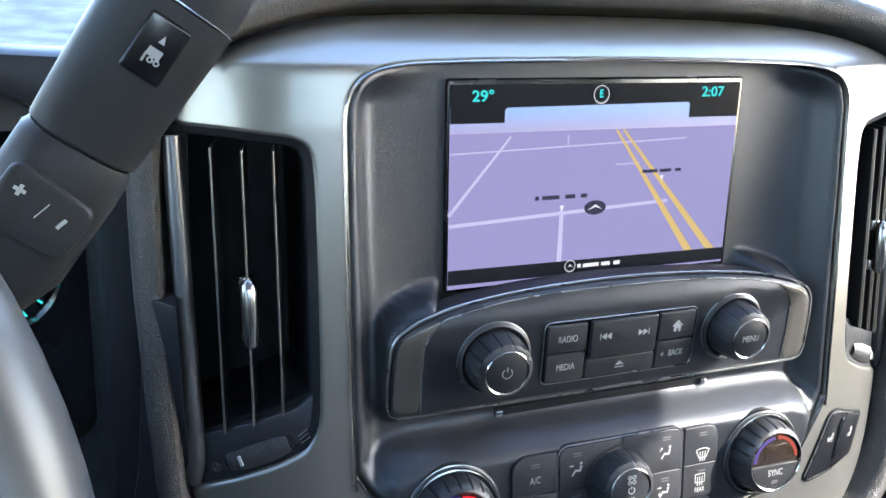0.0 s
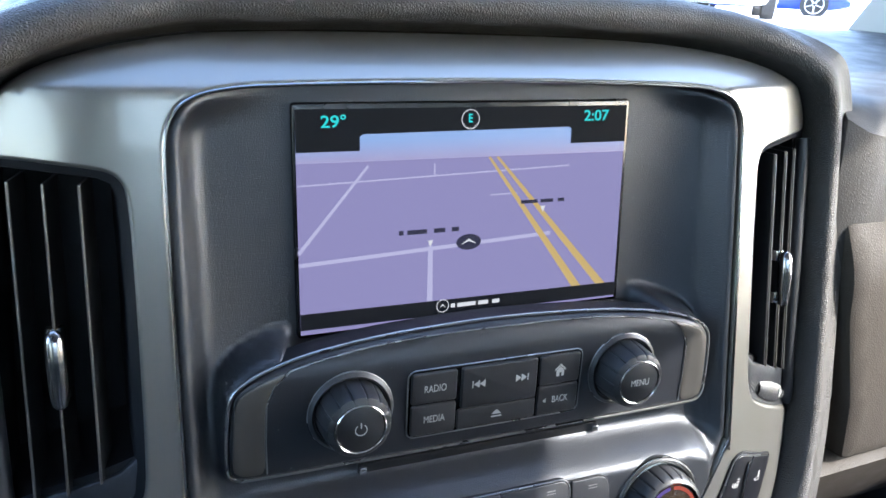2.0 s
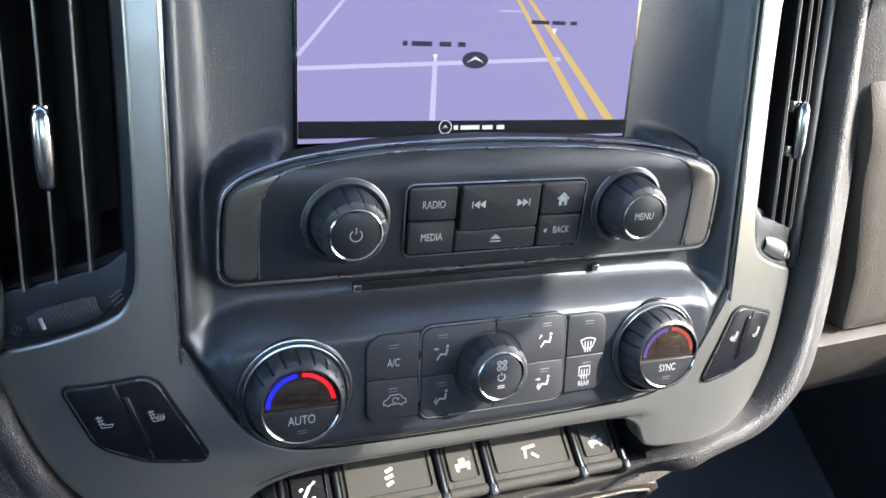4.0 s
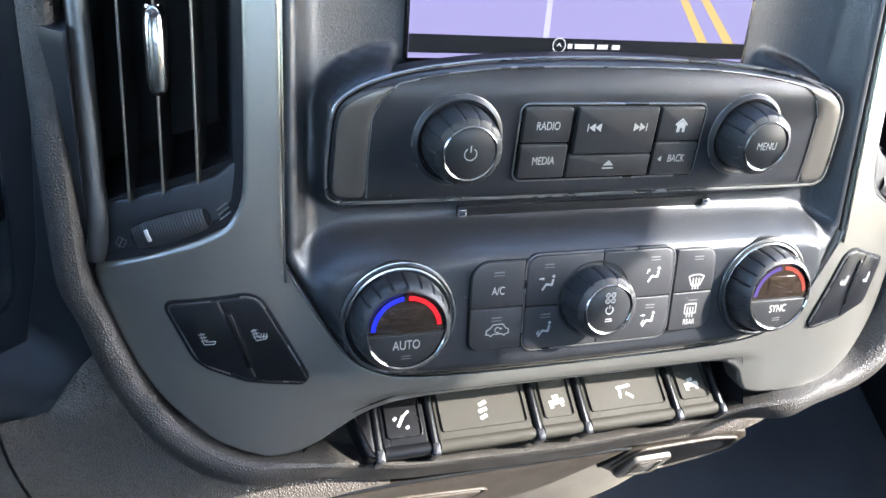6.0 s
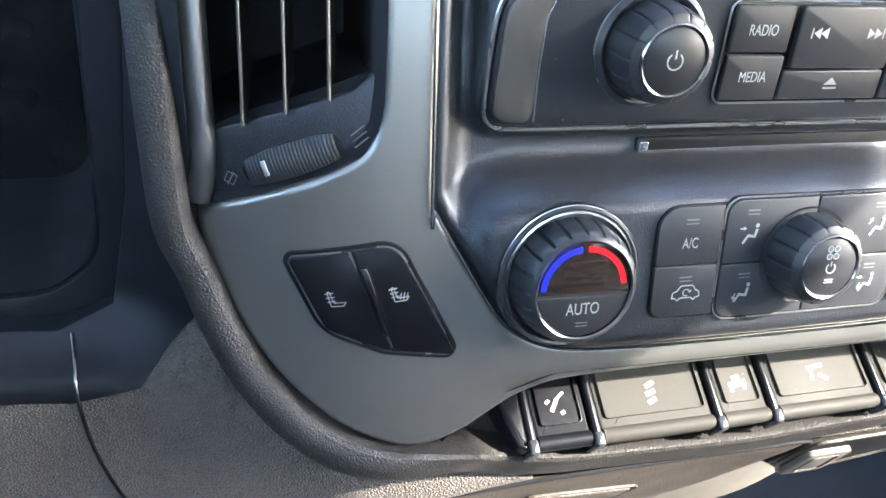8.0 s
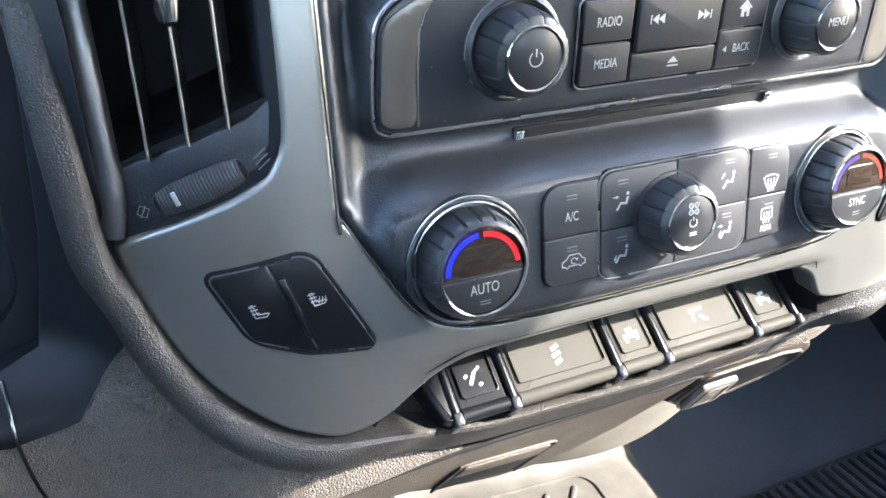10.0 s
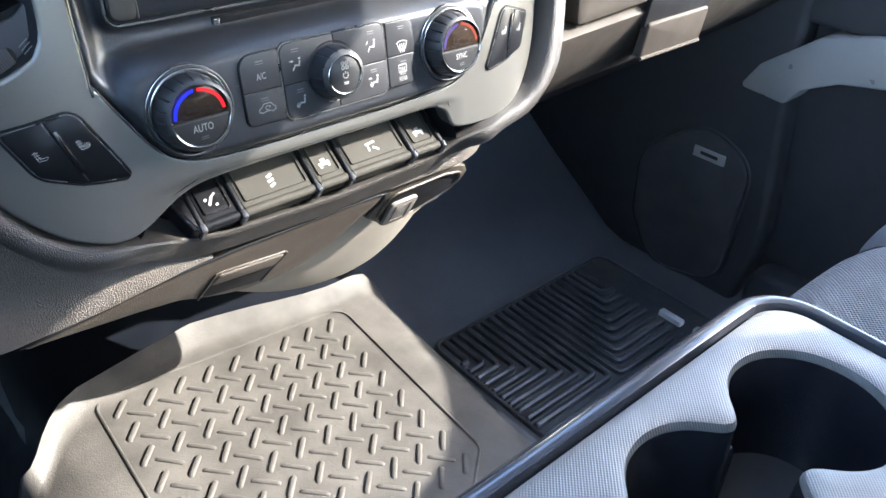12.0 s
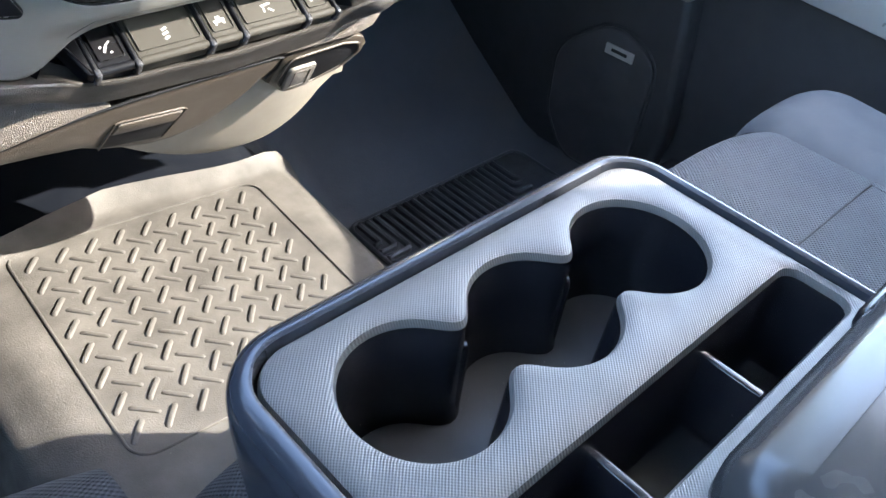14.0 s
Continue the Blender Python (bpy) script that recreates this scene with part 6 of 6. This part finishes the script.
x = 0.566
while x < 0.862:
    if x < 0.715:
        yh = 0.489 - (x - 0.576) * 1.04
        rib(bend((x, 0.553), (x, yh), (0.553, yh)))
    else:
        yh = 0.356 + (x - 0.728) * 1.08
        if yh < 0.54:
            rib(bend((x, 0.553), (x, yh), (0.868, yh)))
    x += 0.0155
y = 0.335
while y > 0.215:
    rib([(0.553, y), (0.74, y), (0.868, y)])
    y -= 0.0155
for x0, y0 in ((0.884, 0.378), (0.888, 0.318)):
    part("maker_plate", prism(rect(-0.006, -0.020, 0.006, 0.020, 0.001), 0.0, 0.0125, 0.0008, Matrix.Translation((x0, y0, 0.002))), mat("pale printed plate", (0.6, 0.6, 0.6), 0.4), pmat, "pale printed plate with worn lettering")

# ---- centre console ----
con = thing("centre_console", (XC, -0.15, 0.36), "folded grey console with three cup holders and a bin", "console")
UP = Matrix(((1, 0, 0, 0), (0, 0, 1, 0), (0, -1, 0, 0), (0, 0, 0, 1)))   # a sheet built upright is laid flat: z of the sheet becomes y
RIM = rounded([(0.0555, -0.52, 0.0), (0.4015, -0.52, 0.0), (0.4015, 0.0770, 0.042), (0.0555, 0.0770, 0.042)], 12)
RIM = densify(RIM, 0.012)
def at_z(loop, z):
    return [(x, y, z) for x, y in loop]
ZT = 0.487
bm = bmesh.new()
rings(bm, [at_z(inset(RIM, 0.020), 0.345), at_z(inset(RIM, 0.006), 0.40), at_z(inset(RIM, 0.0008), 0.455), at_z(RIM, 0.474), at_z(inset(RIM, 0.0008), 0.480), at_z(inset(RIM, 0.003), 0.4845), at_z(inset(RIM, 0.0065), 0.4868), at_z(inset(RIM, 0.0105), 0.4872), at_z(inset(RIM, 0.0128), 0.4860), at_z(inset(RIM, 0.0136), 0.478)], True, (True, False))
part("console_shell", bm, CONSOLERIM, con, "smooth blue-grey outer shell")


def cups():
    cs = (0.1370, 0.2268, 0.3160)
    r = 0.0428
    xs_ = np.linspace(cs[0] - r, cs[2] + r, 90)
    up_ = []
    for x in xs_:
        v = max(math.sqrt(max(0, r * r - (x - c) ** 2)) for c in cs)
        neck = 0.0165 if cs[0] < x < cs[2] else 0.0
        k_ = 0.006
        h = max(k_ - abs(v - neck), 0) / k_
        up_.append((x, max(v, neck) + h * h * k_ * 0.25 * (1 if neck else 0)))
    lo_ = [(x, -y) for x, y in reversed(up_)]
    ring = densify(up_ + lo_[1:-1], 0.003)
    for _ in range(6):
        ring = [tuple((ring[i - 1][k] + 2 * ring[i][k] + ring[(i + 1) % len(ring)][k]) / 4 for k in (0, 1)) for i in range(len(ring))]
    return [(x * 1.0 + (x - 0.2265) * 0.006, y * 1.02) for x, y in ring]


CUP = [(x, y - 0.001) for x, y in cups()]
BINO = rect(0.098, -0.1135, 0.377, -0.0705, 0.010)
DECK = inset(RIM, 0.0150)
bm = skin(DECK, [CUP, BINO], 0.008, lambda x, z: -0.4845 + 0 * x, 0.0050, 0.004)
bm.transform(UP)
part("deck", bm, CONSOLE, con, "patterned grey deck")
bm = bmesh.new()
CUPd = densify(CUP, 0.004)
rings(bm, [at_z(CUPd, 0.4780), at_z(inset(CUPd, 0.0006), 0.47), at_z(inset(CUPd, 0.0025), 0.412), at_z(inset(CUPd, 0.005), 0.402)], True, (False, False))
part("cup_well", bm, BIN, con, "deep black cup well")
for x in (0.1822, 0.2716):
    for sy in (1, -1):
        part("neck_rib", tube([(x + 0.0055, -0.001 + sy * 0.0200, z) for z in (0.402, 0.44, 0.456, 0.461)], [0.0036, 0.0036, 0.0032, 0.0014], n=14), BIN, con, "glossy black upright rib")
bm = bmesh.new()
rings(bm, [at_z(inset(CUPd, 0.004), 0.4022)], True, (False, True))
part("cup_liner", bm, CUPMAT, con, "dusty black liner")
bm = bmesh.new()
BD = densify(BINO, 0.006)
rings(bm, [at_z(BD, 0.4780), at_z(inset(BD, 0.002), 0.47), at_z(inset(BD, 0.004), 0.415), at_z(inset(BD, 0.007), 0.408)], True, (False, True))
part("bin_well", bm, BIN, con, "dusty black bin")
for x in (0.186, 0.2895):
    part("bin_divider", hull_box(x - 0.0028, -0.110, 0.409, x + 0.0028, -0.0715, 0.464, 0.0012), BIN, con, "slim black divider")
part("armrest_hinge", hull_box(0.350, -0.160, 0.483, 0.400, -0.119, 0.503, 0.006), BIN, con, "black hinge block")
AR = rounded([(0.166, -0.52, 0.0), (0.420, -0.52, 0.0), (0.420, -0.125, 0.03), (0.166, -0.125, 0.03)], 8)
bm = bmesh.new()
rings(bm, [at_z(inset(AR, 0.006), 0.490), at_z(AR, 0.497), at_z(AR, 0.512), at_z(inset(AR, 0.004), 0.522), at_z(inset(AR, 0.012), 0.529), at_z(inset(AR, 0.03), 0.532)], True, (True, True))
part("armrest_lid", bm, ARM, con, "smooth black padded lid")

# ---- seats ----
def cushion(x0, x1, front, rear, ztop, zbot, crown, r=0.05, sag=0.03):
    """A seat cushion with a rounded front and crowned top."""
    rows_ = []
    prof = []
    for i in range(9):
        a = math.pi / 2 * i / 8
        prof.append((front - r + r * math.cos(a), ztop - r + r * math.sin(a)))
    prof = [(front - 0.03, zbot), (front - 0.005, zbot + 0.06), (front, ztop - r - 0.02)] + prof + [(front - r - (front - r - rear) * t, ztop - sag * t) for t in (0.2, 0.4, 0.6, 0.8, 1)]
    nx = 20
    for k_, (y, z) in enumerate(prof):
        rows_.append([(x0 + (x1 - x0) * i / nx, y - (0.012 * abs(2 * i / nx - 1) ** 4 if k_ < 12 else 0), z - crown * abs(2 * i / nx - 1) ** 4) for i in range(nx + 1)])
    return loft(rows_)


seat = thing("front_seat", (0.70, -0.2, 0.0), "grey cloth passenger seat with woven centre and plain bolsters", "seat")
part("cushion_centre", cushion(0.46, 0.702, 0.122, -0.50, 0.392, 0.12, 0.002, 0.055, 0.012), CLOTH, seat, "grey woven cushion centre")
part("outer_bolster", cushion(0.690, 0.850, 0.120, -0.50, 0.402, 0.10, 0.016, 0.06), CLOTHSIDE, seat, "plain pale grey bolster")
part("seam", tube([(0.694, 0.119 - 0.06 + 0.06 * math.cos(a), 0.328 + 0.06 * math.sin(a)) for a in np.linspace(0, math.pi / 2, 8)] + [(0.692, y, 0.387) for y in np.linspace(0.04, -0.45, 12)], 0.0016, n=6), BLACK, seat, "dark seam")
part("cross_seam", tube([(x, -0.033, 0.3894) for x in np.linspace(0.47, 0.69, 8)], 0.0014, n=6), BLACK, seat, "dark stitched seam")
part("seat_base", hull_box(0.48, -0.46, 0.0, 0.83, 0.06, 0.30, 0.02), BLACK, seat, "black seat base")
bm = cushion(0.46, 0.86, 0.0, -0.60, 0.10, 0.0, 0.02, 0.05)
bm.transform(pose(0, -0.50, 0.42, 72, 0, 0))
part("backrest", bm, CLOTHSIDE, seat, "grey cloth backrest")
dseat = thing("driver_seat", (-0.25, -0.2, 0.0), "dark grey woven cloth driver seat cushion", "seat")
DARKCLOTH = mat("dark woven seat cloth", (0.032, 0.033, 0.036), 0.9, 0, ("weave", 330, 0.0012), vary=0.08)
bm = cushion(-0.46, 0.03, 0.0, -0.62, 0.10, 0.0, 0.03, 0.05)
bm.transform(pose(0, -0.36, 0.40, 72, 0, 0))
part("backrest", bm, DARKCLOTH, dseat, "dark cloth backrest")
part("headrest", hull_box(-0.34, -0.68, 1.0, -0.09, -0.57, 1.16, 0.035), DARKCLOTH, dseat, "dark cloth headrest")
part("cushion", cushion(-0.50, 0.024, 0.184, -0.50, 0.376, 0.10, 0.020, 0.06), DARKCLOTH, dseat, "dark woven cushion")
mseat = thing("middle_seat", (XC, -0.2, 0.0), "dark grey cloth middle seat cushion under the console", "seat")
part("cushion", cushion(0.034, 0.425, 0.130, -0.50, 0.347, 0.205, 0.02, 0.05), DARKCLOTH, mseat, "dark woven cushion")

# ---- passenger door ----
door = thing("passenger_door", (1.01, 0.1, 0.0), "dark passenger door panel with speaker and grey pull trim", "door")


def on_door(outline, w0, w1, r, x=1.022):
    """Plate on the door; outline in (y, z); w towards the cab."""
    m_ = Matrix(((0, 0, -1, x), (1, 0, 0, 0), (0, 1, 0, 0), (0, 0, 0, 1)))
    return prism(outline, w0, w1, r, m_)


part("door_skin", on_door([(-0.60, -0.02), (0.90, -0.02), (0.90, 0.598), (-0.60, 0.598)], -0.02, -0.01, 0.004), DOORM, door, "dark pocket wall")
# the unseen rear rise is added to keep sun off the seat
part("window_sill", on_door([(0.85, 0.57), (0.85, 0.60), (0.12, 0.607), (0.0, 0.629), (-0.10, 0.670), (-0.165, 0.706), (-0.22, 0.752), (-0.28, 0.782), (-0.35, 0.818), (-0.40, 0.88), (-0.60, 0.92), (-0.60, 0.57)], -0.012, 0.012, 0.006), DOORM, door, "dark window sill, rear rise added to block the sun")
part("front_panel", on_door(rounded([(0.345, -0.01, 0.02), (0.915, -0.01, 0.0), (0.915, 0.57, 0.0), (0.36, 0.57, 0.02), (0.355, 0.37, 0.02), (0.325, 0.14, 0.03)]), -0.012, 0.028, 0.012), DOORM, door, "moulded dark front panel")
part("upper_panel", on_door(rounded([(-0.60, 0.46, 0.0), (0.85, 0.46, 0.02), (0.85, 0.60, 0.02), (-0.60, 0.60, 0)]), -0.012, 0.022, 0.012), DOORM, door, "dark upper door panel")
part("sill_pocket", on_door(rounded([(-0.60, 0.0, 0.0), (0.33, 0.0, 0.03), (0.33, 0.09, 0.03), (-0.60, 0.10, 0)]), -0.012, 0.035, 0.012), DOORM, door, "dark map pocket")
part("pull_trim", on_door(rounded([(0.422, 0.356, 0.006), (0.352, 0.352, 0.01), (0.335, 0.378, 0.02), (0.29, 0.402, 0.03), (0.22, 0.416, 0.03), (-0.45, 0.385, 0.0), (-0.45, 0.455, 0.0), (0.26, 0.472, 0.04), (0.33, 0.452, 0.04), (0.40, 0.395, 0.02)], 6), -0.012, 0.036, 0.002), DOORTRIM, door, "satin grey pull trim")
part("switch_panel", on_door(rounded([(-0.40, 0.476, 0.0), (0.18, 0.486, 0.01), (0.24, 0.488, 0.01), (0.20, 0.51, 0.01), (-0.40, 0.51, 0)]), -0.01, 0.045, 0.006), GLOSSBLACK, door, "glossy window switch panel")
SPK = rounded([(0.375, 0.03, 0.05), (0.50, 0.005, 0.06), (0.552, 0.08, 0.05), (0.560, 0.20, 0.07), (0.46, 0.280, 0.07), (0.372, 0.245, 0.05)], 8)
grille = part("speaker_grille", on_door(SPK, 0.0, 0.0335, 0.004), RIBRUB, door, "black speaker grille")
part("grille_ring", tube([(1.022 - 0.029, y, z) for y, z in densify(inset(SPK, -0.003), 0.01)], 0.003, True, 8), DOORM, door, "raised grille edge")
part("badge", on_door(rounded([(0.412, 0.2275, 0.001), (0.466, 0.2265, 0.001), (0.466, 0.2435, 0.001), (0.412, 0.2445, 0.001)]), 0.02, 0.0360, 0.0008), mat("brushed light badge", (0.5, 0.5, 0.5), 0.35, 0.6), grille, "small plain silver badge")
part("badge_bar", on_door([(0.424, 0.2335), (0.454, 0.2330), (0.454, 0.2385), (0.424, 0.2390)], 0.03, 0.0362, 0.0001), BLACK, grille, "dark lettering bar")
ddoor = thing("driver_door", (CABX0 - 0.01, 0.1, 0.0), "dark driver door panel", "door")
part("door_skin", hull_box(CABX0 - 0.03, -0.6, -0.02, CABX0 - 0.005, 0.9, 0.69, 0.004), DOORM, ddoor)
for nm, x in (("rear_door", CABX1), ("rear_door", CABX0 - 0.03)):
    rd = thing(nm, (x, -1.0, 0.0), "dark rear door panel of the cab", "door")
    part("door_skin", hull_box(x, -1.62, -0.02, x + 0.03, -0.62, 0.69, 0.004), DOORM, rd)
